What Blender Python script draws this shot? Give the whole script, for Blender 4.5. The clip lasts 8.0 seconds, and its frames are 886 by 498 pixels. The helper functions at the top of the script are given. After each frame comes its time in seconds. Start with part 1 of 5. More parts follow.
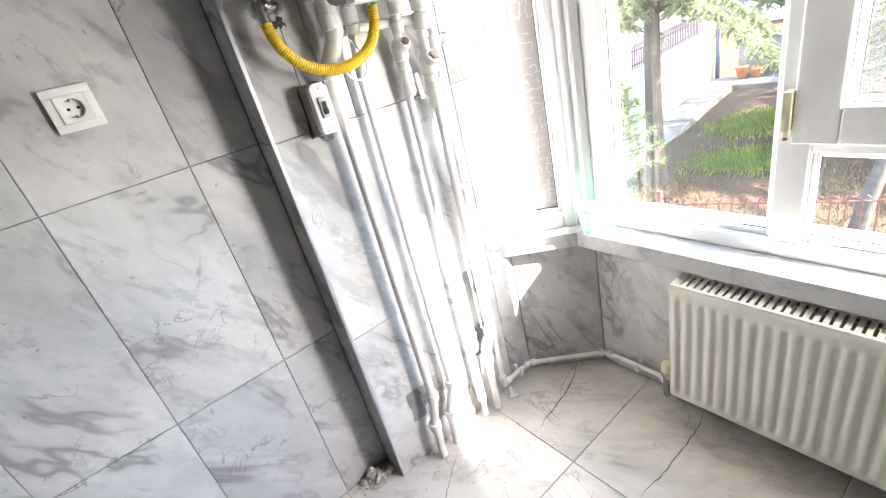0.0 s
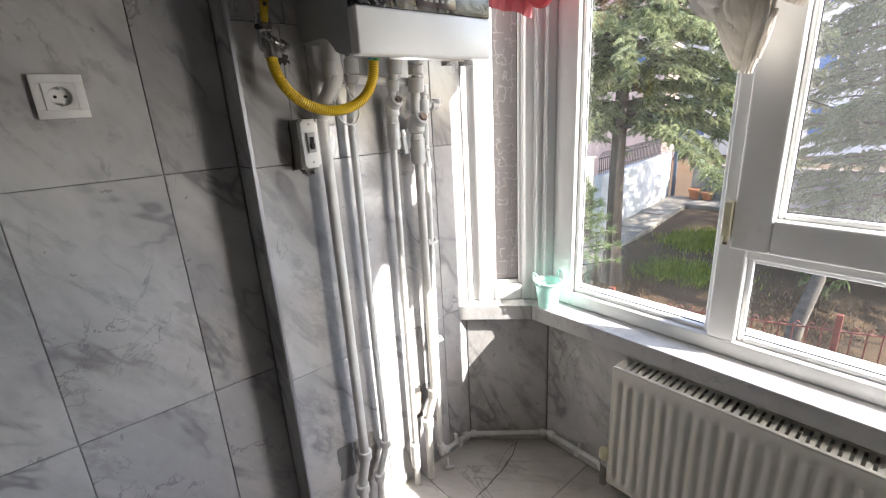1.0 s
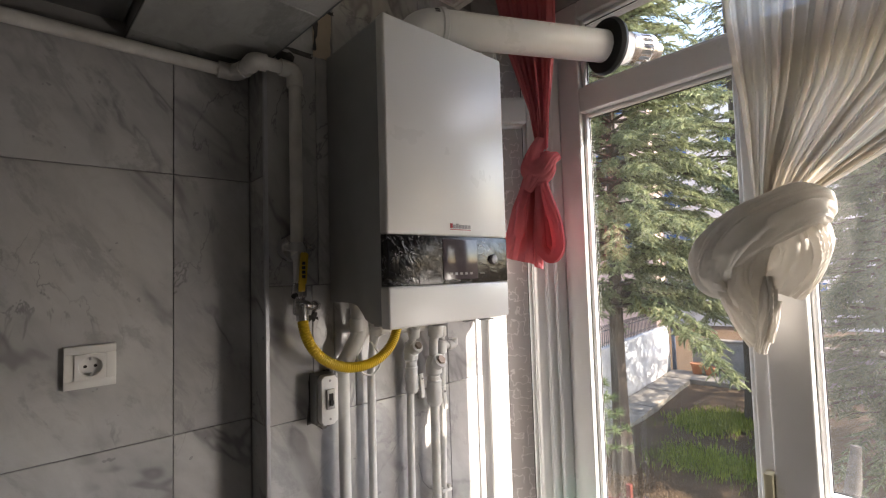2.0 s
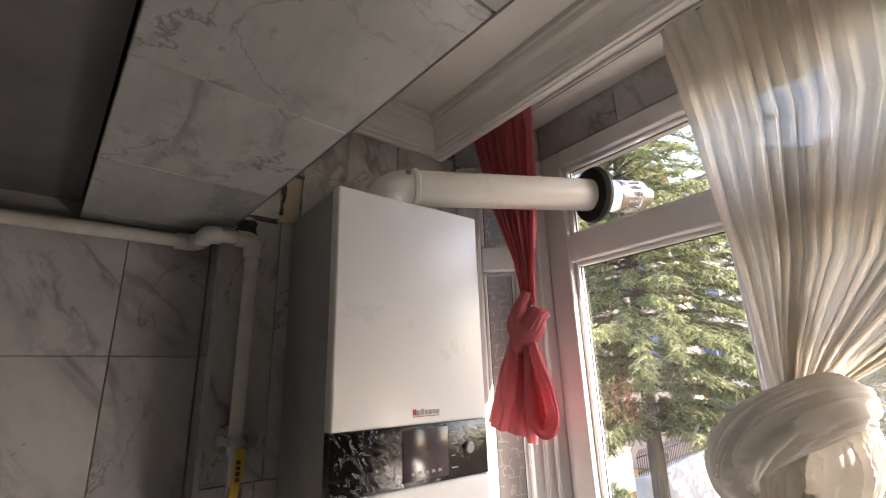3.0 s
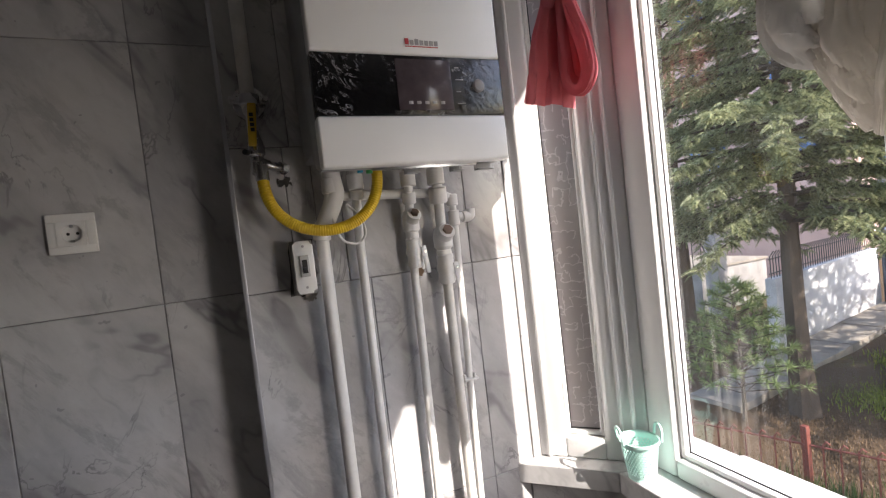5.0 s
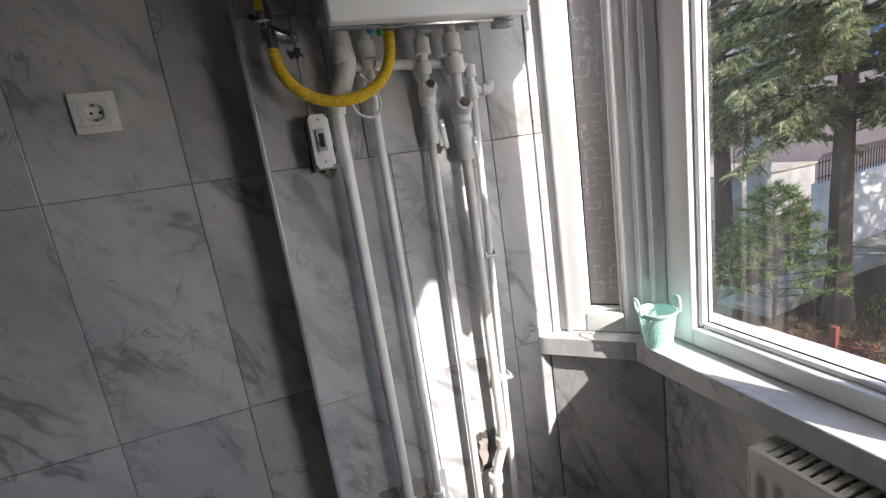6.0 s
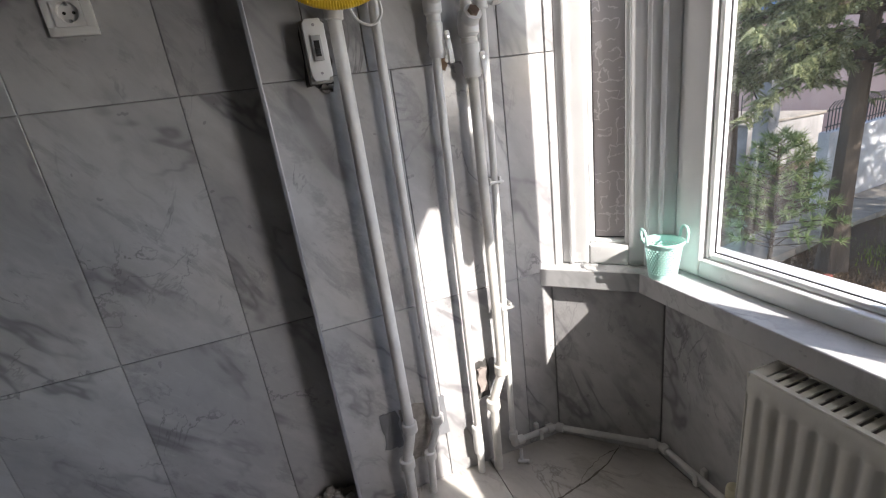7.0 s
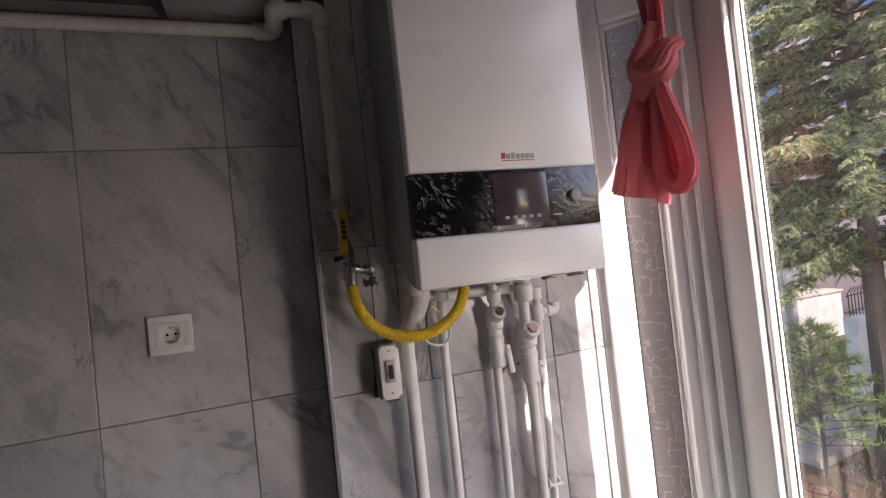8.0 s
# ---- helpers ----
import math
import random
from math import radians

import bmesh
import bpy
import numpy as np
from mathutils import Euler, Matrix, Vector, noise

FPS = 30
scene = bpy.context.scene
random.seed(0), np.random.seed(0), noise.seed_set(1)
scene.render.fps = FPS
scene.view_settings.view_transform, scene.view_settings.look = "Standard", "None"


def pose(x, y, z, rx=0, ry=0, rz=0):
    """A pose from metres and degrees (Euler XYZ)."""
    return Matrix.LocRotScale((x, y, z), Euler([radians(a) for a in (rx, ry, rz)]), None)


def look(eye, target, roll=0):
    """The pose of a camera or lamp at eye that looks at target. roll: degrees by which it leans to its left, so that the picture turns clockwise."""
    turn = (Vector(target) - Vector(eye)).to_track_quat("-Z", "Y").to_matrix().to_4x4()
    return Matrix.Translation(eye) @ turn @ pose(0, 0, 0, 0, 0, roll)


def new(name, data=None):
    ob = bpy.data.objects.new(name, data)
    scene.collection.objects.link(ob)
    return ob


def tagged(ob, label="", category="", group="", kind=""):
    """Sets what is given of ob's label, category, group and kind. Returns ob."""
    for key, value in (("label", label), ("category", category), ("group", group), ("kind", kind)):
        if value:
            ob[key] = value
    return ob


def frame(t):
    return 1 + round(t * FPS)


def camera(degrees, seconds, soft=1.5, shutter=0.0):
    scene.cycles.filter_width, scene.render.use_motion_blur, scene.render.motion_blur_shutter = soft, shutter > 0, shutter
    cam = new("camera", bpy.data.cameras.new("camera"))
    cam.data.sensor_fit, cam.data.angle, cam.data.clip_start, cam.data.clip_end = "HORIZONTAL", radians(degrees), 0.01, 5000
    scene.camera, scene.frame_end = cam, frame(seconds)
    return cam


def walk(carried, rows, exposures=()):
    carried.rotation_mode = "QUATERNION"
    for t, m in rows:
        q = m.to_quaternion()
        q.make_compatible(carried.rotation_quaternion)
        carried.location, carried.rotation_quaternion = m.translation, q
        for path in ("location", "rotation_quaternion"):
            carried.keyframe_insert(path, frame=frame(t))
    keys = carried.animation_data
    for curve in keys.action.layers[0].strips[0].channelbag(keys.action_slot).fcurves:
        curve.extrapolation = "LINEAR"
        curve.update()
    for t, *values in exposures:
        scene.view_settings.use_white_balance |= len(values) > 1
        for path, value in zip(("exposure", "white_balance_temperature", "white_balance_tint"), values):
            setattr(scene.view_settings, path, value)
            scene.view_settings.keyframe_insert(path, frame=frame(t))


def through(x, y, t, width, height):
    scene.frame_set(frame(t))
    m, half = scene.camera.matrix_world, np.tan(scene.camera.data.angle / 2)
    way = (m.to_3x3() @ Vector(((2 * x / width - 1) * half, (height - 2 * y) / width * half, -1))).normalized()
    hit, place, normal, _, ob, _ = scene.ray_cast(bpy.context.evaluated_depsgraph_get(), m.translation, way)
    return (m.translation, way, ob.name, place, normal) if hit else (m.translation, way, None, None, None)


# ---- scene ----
cam = camera(89.1, 8.0, 1.2)
PATH = [
    (0, (-0.018, -0.016, 1.35), (0.966, 1.501, 0.497), -14.5),
    (0.1, (-0.029, 0.004, 1.366), (0.99, 1.468, 0.46), -12.3),
    (0.2, (-0.034, 0.008, 1.372), (1.009, 1.438, 0.442), -10.6),
    (0.3, (-0.045, -0.005, 1.351), (1.032, 1.417, 0.446), -9.4),
    (0.4, (-0.046, -0.017, 1.345), (1.052, 1.407, 0.47), -8.3),
    (0.5, (-0.047, -0.03, 1.32), (1.074, 1.411, 0.505), -7.9),
    (0.7, (-0.057, -0.027, 1.326), (1.114, 1.409, 0.573), -5.5),
    (1, (-0.052, -0.039, 1.314), (1.17, 1.43, 0.721), -3.2),
    (1.2, (-0.054, -0.028, 1.319), (1.196, 1.458, 0.841), -2.0),
    (1.5, (-0.066, -0.012, 1.401), (1.223, 1.497, 1.152), -1.6),
    (1.8, (-0.071, 0.005, 1.503), (1.233, 1.521, 1.454), -1.4),
    (2, (-0.073, 0.017, 1.553), (1.239, 1.523, 1.655), -1.7),
    (2.2, (-0.06, 0.024, 1.604), (1.246, 1.522, 1.824), -1.9),
    (3.3, (0.21, -0.006, 1.746), (1.352, 1.515, 2.364), -1.1),
    (3.5, (0.293, -0.003, 1.751), (1.395, 1.547, 2.372), -1.0),
    (4, (0.358, 0.011, 1.696), (1.373, 1.666, 2.176), -1.6),
    (4.2, (0.373, 0.01, 1.603), (1.356, 1.718, 1.944), -2.6),
    (4.5, (0.365, 0.013, 1.439), (1.288, 1.78, 1.596), -4.1),
    (4.7, (0.349, 0.011, 1.361), (1.209, 1.816, 1.402), -5.2),
    (5.8, (0.341, -0.015, 1.223), (0.954, 1.862, 0.909), -8.0),
    (6, (0.35, -0.011, 1.187), (0.944, 1.853, 0.771), -8.4),
    (6.2, (0.34, -0.008, 1.13), (0.932, 1.835, 0.628), -8.9),
    (6.5, (0.339, -0.004, 1.094), (0.909, 1.801, 0.447), -9.2),
    (6.8, (0.342, 0.0, 1.096), (0.914, 1.788, 0.406), -8.0),
    (7, (0.337, 0.016, 1.127), (0.894, 1.828, 0.489), -7.7),
    (7.2, (0.317, 0.028, 1.159), (0.874, 1.874, 0.627), -7.4),
    (7.5, (0.298, 0.05, 1.24), (0.85, 1.947, 0.924), -7.5),
    (7.7, (0.288, 0.059, 1.319), (0.852, 1.971, 1.153), -7.0),
    (8, (0.281, 0.06, 1.486), (0.885, 1.966, 1.525), -6.1),
]
EXPOSURES = [(0.0, 4.35, 6500, 10), (0.3, 4.05, 6500, 10), (0.6, 3.5, 6500, 10), (1.0, 2.85, 6600, 11), (1.5, 2.45, 6900, 13), (2.2, 2.65, 7200, 15), (3.3, 3.2, 7500, 20), (4.0, 3.2, 7500, 22), (4.5, 2.65, 7200, 19), (6.0, 2.0, 6500, 13), (7.0, 2.0, 6500, 13), (8.0, 2.3, 7000, 23)]
walk(cam, [(t, look(eye, target, roll)) for t, eye, target, roll in PATH], EXPOSURES)

# ---- world, sun and window light ----
SUN_DIR = Vector((-0.56, 1.18, -1.0)).normalized()
world = bpy.data.worlds.new("world")
scene.world = world
world.use_nodes = True
wn = world.node_tree.nodes
sky = wn.new("ShaderNodeTexSky")
sky.sky_type, sky.sun_disc = "NISHITA", False
sky.sun_elevation, sky.sun_rotation = radians(37.4), radians(154.6)
wn["Background"].inputs[1].default_value = 0.15
world.node_tree.links.new(sky.outputs[0], wn["Background"].inputs[0])
sun_data = bpy.data.lights.new("sun", "SUN")
sun_data.energy, sun_data.angle, sun_data.color = 2.6, radians(0.5), (1.0, 0.95, 0.87)
sun = new("sun", sun_data)
sun.matrix_world = Matrix.Translation((6, -10, 12)) @ SUN_DIR.to_track_quat("-Z", "Y").to_matrix().to_4x4()


def window_light(name, eye, target, w, h, power):
    d = bpy.data.lights.new(name, "AREA")
    d.shape, d.size, d.size_y, d.energy, d.color = "RECTANGLE", w, h, power, (1.0, 0.97, 0.93)
    o = new(name, d)
    o.matrix_world = look(eye, target)


window_light("window_daylight", (1.335, -0.25, 1.00), (0.0, 0.0, 0.22), 0.30, 0.66, 2.4)

# ---- mesh helpers ----


def to_mesh(name, bm):
    me = bpy.data.meshes.new(name)
    bmesh.ops.recalc_face_normals(bm, faces=bm.faces[:])
    bm.to_mesh(me)
    bm.free()
    return me


def smooth(me, angle=35):
    for p in me.polygons:
        p.use_smooth = True
    me.set_sharp_from_angle(angle=radians(angle))


def part(name, bm, material, parent, label="", flat=False):
    me = bm if isinstance(bm, bpy.types.Mesh) else to_mesh(name, bm)
    if not flat:
        smooth(me)
    me.materials.append(material)
    ob = new(name, me)
    if parent is not None:
        ob.parent = parent
        if parent.data is None:
            ob.matrix_parent_inverse = Matrix.Translation(-parent.location)
    if label:
        ob["label"] = label
    return ob


def thing(name, at, label, category, group="", kind=""):
    ob = new(name)
    ob.location = at
    ob.empty_display_size = 0.05
    return tagged(ob, label, category, group, kind)


def box(x0, x1, y0, y1, z0, z1, bev=0.0, seg=2):
    bm = bmesh.new()
    bmesh.ops.create_cube(bm, size=1.0)
    for v in bm.verts:
        v.co = Vector(((x0 + x1) / 2 + v.co.x * (x1 - x0), (y0 + y1) / 2 + v.co.y * (y1 - y0), (z0 + z1) / 2 + v.co.z * (z1 - z0)))
    if bev:
        bmesh.ops.bevel(bm, geom=bm.edges[:], offset=bev, segments=seg, profile=0.5, affect="EDGES")
    return bm


def moved(bm, m):
    bmesh.ops.transform(bm, matrix=m, verts=bm.verts[:])
    return bm


def joined(*parts):
    out = bmesh.new()
    for b in parts:
        me = bpy.data.meshes.new("tmp")
        b.to_mesh(me)
        b.free()
        out.from_mesh(me)
        bpy.data.meshes.remove(me)
    return out


def prism(points, z0, z1, bev=0.0):
    """A plan polygon raised from z0 to z1."""
    bm = bmesh.new()
    low = [bm.verts.new((x, y, z0)) for x, y in points]
    top = [bm.verts.new((x, y, z1)) for x, y in points]
    bm.faces.new(low[::-1])
    bm.faces.new(top)
    n = len(points)
    for i in range(n):
        bm.faces.new((low[i], low[(i + 1) % n], top[(i + 1) % n], top[i]))
    if bev:
        bmesh.ops.bevel(bm, geom=bm.edges[:], offset=bev, segments=2, profile=0.5, affect="EDGES")
    return bm


def rounded_path(points, fillet, steps=6):
    pts = [Vector(p) for p in points]
    out = [pts[0]]
    for a, b, c in zip(pts, pts[1:], pts[2:]):
        f = min(fillet, (b - a).length * 0.48, (c - b).length * 0.48)
        p, q = b + (a - b).normalized() * f, b + (c - b).normalized() * f
        for i in range(steps + 1):
            s = i / steps
            out.append(p * (1 - s) ** 2 + b * 2 * s * (1 - s) + q * s * s)
    out.append(pts[-1])
    return out


def tube(points, r, seg=16, fillet=0.0, cap=True, section=None):
    """A swept tube; r is a number or a function of 0..1; section(angle, s) scales the radius."""
    pts = rounded_path(points, fillet) if fillet else [Vector(p) for p in points]
    bm = bmesh.new()
    rings = []
    n = len(pts)
    up = None
    for i, p in enumerate(pts):
        t = (pts[min(i + 1, n - 1)] - pts[max(i - 1, 0)]).normalized()
        if up is None:
            up = t.orthogonal().normalized()
        up = (up - t * up.dot(t)).normalized()
        side = t.cross(up)
        s = i / (n - 1)
        rr = r(s) if callable(r) else r
        ring = []
        for k in range(seg):
            a = 2 * math.pi * k / seg
            q = rr * (section(a, s) if section else 1.0)
            ring.append(bm.verts.new(p + (up * math.cos(a) + side * math.sin(a)) * q))
        rings.append(ring)
    for a, b in zip(rings, rings[1:]):
        for k in range(seg):
            bm.faces.new((a[k], a[(k + 1) % seg], b[(k + 1) % seg], b[k]))
    if cap:
        bm.faces.new(rings[0][::-1])
        bm.faces.new(rings[-1])
    return bm


def cyl(p0, p1, r, seg=20, bev=0.0):
    p0, p1 = Vector(p0), Vector(p1)
    if not bev:
        return tube([p0, p1], r, seg)
    d = (p1 - p0).normalized()
    return tube([p0, p0 + d * bev, p1 - d * bev, p1], lambda s: r - bev if s in (0.0, 1.0) else r, seg)


def turned(center, axis, profile, seg=28):
    """A turned body: profile of (along, radius) about an axis."""
    c, ax = Vector(center), Vector(axis).normalized()
    u = ax.orthogonal().normalized()
    w = ax.cross(u)
    bm = bmesh.new()
    rings = [[bm.verts.new(c + ax * h + (u * math.cos(2 * math.pi * k / seg) + w * math.sin(2 * math.pi * k / seg)) * max(r, 1e-4)) for k in range(seg)] for h, r in profile]
    for a, b in zip(rings, rings[1:]):
        for k in range(seg):
            bm.faces.new((a[k], a[(k + 1) % seg], b[(k + 1) % seg], b[k]))
    bm.faces.new(rings[0][::-1])
    bm.faces.new(rings[-1])
    return bm


def sheet(nu, nv, f):
    """A grid surface from f(u, v) with u, v in 0..1."""
    bm = bmesh.new()
    g = [[bm.verts.new(f(i / nu, j / nv)) for i in range(nu + 1)] for j in range(nv + 1)]
    for j in range(nv):
        for i in range(nu):
            bm.faces.new((g[j][i], g[j][i + 1], g[j + 1][i + 1], g[j + 1][i]))
    return bm


def mesh_arrays(name, verts, faces):
    me = bpy.data.meshes.new(name)
    me.from_pydata([tuple(v) for v in verts], [], faces)
    me.update()
    return me


# ---- materials ----


class Mat:
    """A small node material builder."""

    def __init__(self, name, rough=0.5, metal=0.0, spec=0.5):
        self.m = bpy.data.materials.new(name)
        self.m.use_nodes = True
        self.t = self.m.node_tree
        self.b = self.t.nodes["Principled BSDF"]
        self.b.inputs["Roughness"].default_value = rough
        self.b.inputs["Metallic"].default_value = metal
        self.b.inputs["Specular IOR Level"].default_value = spec
        self.co = None

    def node(self, kind, **inputs):
        n = self.t.nodes.new(kind)
        for k, v in inputs.items():
            n.inputs[k].default_value = v
        return n

    def link(self, a, b):
        self.t.links.new(a, b)

    def coords(self, spread=0.0):
        tc = self.node("ShaderNodeTexCoord")
        out = tc.outputs["Object"]
        if spread:
            info = self.node("ShaderNodeObjectInfo")
            mul = self.node("ShaderNodeVectorMath")
            mul.operation = "MULTIPLY"
            comb = self.node("ShaderNodeCombineXYZ")
            for i in range(3):
                self.link(info.outputs["Random"], comb.inputs[i])
            self.link(comb.outputs[0], mul.inputs[0])
            mul.inputs[1].default_value = (spread, spread * 1.7, spread * 0.6)
            add = self.node("ShaderNodeVectorMath")
            self.link(out, add.inputs[0])
            self.link(mul.outputs[0], add.inputs[1])
            out = add.outputs[0]
        self.co = out
        return out

    def noise(self, scale, detail=4, rough=0.55, distort=0.0, stretch=None):
        n = self.node("ShaderNodeTexNoise")
        n.inputs["Scale"].default_value = scale
        n.inputs["Detail"].default_value = detail
        n.inputs["Roughness"].default_value = rough
        n.inputs["Distortion"].default_value = distort
        src = self.co or self.coords()
        if stretch:
            mp = self.node("ShaderNodeMapping")
            mp.inputs["Rotation"].default_value = stretch[0]
            mp.vector_type = "TEXTURE"
            mp.inputs["Scale"].default_value = tuple(1 / v for v in stretch[1])
            self.link(src, mp.inputs[0])
            src = mp.outputs[0]
        self.link(src, n.inputs["Vector"])
        return n.outputs["Fac"]

    def ramp(self, fac, stops):
        r = self.node("ShaderNodeValToRGB")
        e = r.color_ramp.elements
        while len(e) < len(stops):
            e.new(0.5)
        for k, (pos, col) in zip(e, stops):
            k.position = pos
            k.color = (*col, 1) if isinstance(col, tuple) else (col, col, col, 1)
        self.link(fac, r.inputs[0])
        return r.outputs[0]

    def mix(self, fac, a, b, mode="MIX"):
        n = self.node("ShaderNodeMix")
        n.data_type, n.blend_type = "RGBA", mode
        for sock, v in ((n.inputs[0], fac), (n.inputs[6], a), (n.inputs[7], b)):
            if isinstance(v, (int, float)):
                sock.default_value = v if sock == n.inputs[0] else (v, v, v, 1)
            elif isinstance(v, tuple):
                sock.default_value = (*v, 1)
            else:
                self.link(v, sock)
        return n.outputs[2]

    def color(self, c):
        if isinstance(c, tuple):
            self.b.inputs["Base Color"].default_value = (*c, 1)
        else:
            self.link(c, self.b.inputs["Base Color"])
        return self

    def rough(self, fac, lo, hi):
        mr = self.node("ShaderNodeMapRange")
        mr.inputs["To Min"].default_value, mr.inputs["To Max"].default_value = lo, hi
        self.link(fac, mr.inputs["Value"])
        self.link(mr.outputs[0], self.b.inputs["Roughness"])
        return self

    def bump(self, fac, strength, dist=0.002):
        bp = self.node("ShaderNodeBump")
        bp.inputs["Strength"].default_value, bp.inputs["Distance"].default_value = strength, dist
        self.link(fac, bp.inputs["Height"])
        self.link(bp.outputs[0], self.b.inputs["Normal"])
        return self


def plain(name, col, rough=0.5, metal=0.0, dirt=0.12, scale=9.0, bump=0.05, spec=0.5):
    """Painted or moulded surface with faint grime and grain."""
    m = Mat(name, rough, metal, spec)
    a, f = m.noise(scale, 5, 0.6), m.noise(scale * 22, 3)
    dark = tuple(c * (1 - dirt * 2.2) for c in col)
    m.color(m.mix(m.ramp(a, [(0.35, 0.0), (0.75, 1.0)]), col, dark))
    m.rough(a, max(rough - 0.08, 0.02), min(rough + 0.12, 1))
    m.bump(f, bump, 0.001)
    return m.m


def marble(name, base, vein, spread=3.0, rough=0.16, strong=0.5, tilt=(0.0, -0.55, 0.0)):
    """Polished marble: soft clouds, long thin veins with a faint halo, small specks."""
    m = Mat(name, rough)
    m.coords(spread)
    cloud = m.noise(2.2, 5, 0.6, 0.5, (tilt, (1.3, 1.1, 0.7)))
    cloud2 = m.noise(7.0, 5, 0.65, 0.8, (tilt, (1.2, 1.1, 0.8)))
    long_vein = m.noise(1.9, 4, 0.58, 0.55, (tilt, (1.9, 1.4, 0.75)))
    short_vein = m.noise(4.6, 5, 0.6, 0.9, ((0.0, 0.25, 0.0), (1.2, 1.2, 0.8)))
    gate = m.ramp(m.noise(2.7, 3), [(0.43, 0.0), (0.60, 1.0)])
    gate2 = m.ramp(m.noise(3.9, 3, 0.5, 0.3), [(0.50, 0.0), (0.62, 1.0)])
    thin = m.mix(1.0, m.ramp(long_vein, [(0.480, 0.0), (0.497, 1.0), (0.503, 1.0), (0.525, 0.0)]), gate, "MULTIPLY")
    halo = m.mix(1.0, m.ramp(long_vein, [(0.42, 0.0), (0.50, 1.0), (0.60, 0.0)]), gate, "MULTIPLY")
    small = m.mix(1.0, m.ramp(short_vein, [(0.486, 0.0), (0.499, 1.0), (0.502, 1.0), (0.518, 0.0)]), gate2, "MULTIPLY")
    streak = m.noise(3.4, 9, 0.72, 0.35, (tilt, (1.7, 1.2, 0.7)))
    feather = m.noise(16, 8, 0.7, 0.6, (tilt, (1.6, 1.2, 0.7)))
    speck = m.ramp(m.noise(38, 2, 0.5), [(0.73, 0.0), (0.75, 1.0)])
    soft = tuple(b * 0.62 + v * 0.38 for b, v in zip(base, vein))
    c = m.mix(m.ramp(cloud, [(0.38, 0.0), (0.64, 1.0)]), base, soft)
    c = m.mix(m.mix(1.0, m.ramp(cloud2, [(0.52, 0.0), (0.72, 1.0)]), 0.30, "MULTIPLY"), c, soft)
    c = m.mix(m.mix(1.0, m.ramp(m.mix(1.0, streak, m.ramp(cloud2, [(0.40, 0.72), (0.58, 1.0)]), "MULTIPLY"), [(0.48, 0.0), (0.55, 1.0), (0.62, 0.2), (0.72, 0.0)]), 0.42 * strong, "MULTIPLY"), c, vein)
    c = m.mix(m.mix(1.0, m.ramp(feather, [(0.50, 0.0), (0.68, 1.0)]), 0.22 * strong, "MULTIPLY"), c, vein)
    c = m.mix(m.mix(1.0, m.ramp(feather, [(0.30, 1.0), (0.44, 0.0)]), 0.25, "MULTIPLY"), c, tuple(min(0.9, b * 1.22) for b in base))
    c = m.mix(m.mix(1.0, halo, 0.42 * strong, "MULTIPLY"), c, vein)
    c = m.mix(m.mix(1.0, thin, 0.80 * strong, "MULTIPLY"), c, vein)
    c = m.mix(m.mix(1.0, small, 0.90 * strong, "MULTIPLY"), c, vein)
    c = m.mix(m.mix(1.0, speck, 0.45, "MULTIPLY"), c, vein)
    m.color(c)
    m.rough(m.noise(55, 3), rough - 0.04, rough + 0.08)
    m.bump(m.noise(6, 3), 0.03, 0.002)
    return m.m


WALL_TILE = marble("grey_marble_tile", (0.56, 0.555, 0.555), (0.18, 0.175, 0.185), strong=0.76)
# the beam's underside tile carries its shade in a darker base colour
SOFFIT_SHADED_TILE = marble("shaded_streaked_tile", (0.37, 0.375, 0.37), (0.14, 0.14, 0.14), strong=0.9, tilt=(0.0, 1.50, 0.0))
FLOOR_TILE = marble("cream_marble_floor_tile", (0.62, 0.59, 0.55), (0.27, 0.245, 0.22), rough=0.16, strong=0.8)
SILL_TILE = marble("pale_marble_sill", (0.57, 0.57, 0.57), (0.27, 0.27, 0.28), rough=0.22, strong=0.6)
GROUT = plain("grey_grout", (0.33, 0.325, 0.32), 0.9, bump=0.3)
PLASTER = plain("white_ceiling_paint", (0.84, 0.825, 0.79), 0.75, dirt=0.04, scale=3, bump=0.12)
WALL_PAINT = plain("cream_wall_paint", (0.50, 0.48, 0.45), 0.8, dirt=0.06, scale=3, bump=0.15)
PVC = plain("white_pvc", (0.82, 0.82, 0.82), 0.28, dirt=0.03, scale=6, bump=0.02)
PIPE = plain("white_ppr_pipe", (0.74, 0.73, 0.71), 0.36, dirt=0.10, scale=14, bump=0.04)
PIPE_OLD = plain("painted_steel_pipe", (0.72, 0.70, 0.66), 0.42, dirt=0.12, scale=16, bump=0.15)
RUBBER = plain("black_rubber", (0.015, 0.015, 0.016), 0.6)
GASKET = plain("dark_gasket", (0.03, 0.03, 0.032), 0.55)
CHROME = plain("brushed_steel", (0.62, 0.62, 0.63), 0.24, 1.0, dirt=0.08)
BRASS = plain("dull_brass", (0.34, 0.26, 0.20), 0.38, 1.0, dirt=0.2)
ALU = plain("aluminium_edge_trim", (0.55, 0.56, 0.60), 0.35, 0.8)
CASE_GREY = plain("grey_boiler_casing", (0.36, 0.365, 0.37), 0.42, dirt=0.06, bump=0.04)
CASE_WHITE = plain("white_boiler_enamel", (0.84, 0.83, 0.81), 0.27, dirt=0.02, scale=3, bump=0.01)
RAD_WHITE = plain("cream_radiator_enamel", (0.80, 0.775, 0.705), 0.32, dirt=0.05, scale=5, bump=0.03)
SOCKET_WHITE = plain("white_socket_plastic", (0.80, 0.79, 0.77), 0.3, dirt=0.03)
DARK = plain("dark_hollow", (0.03, 0.028, 0.026), 0.9)
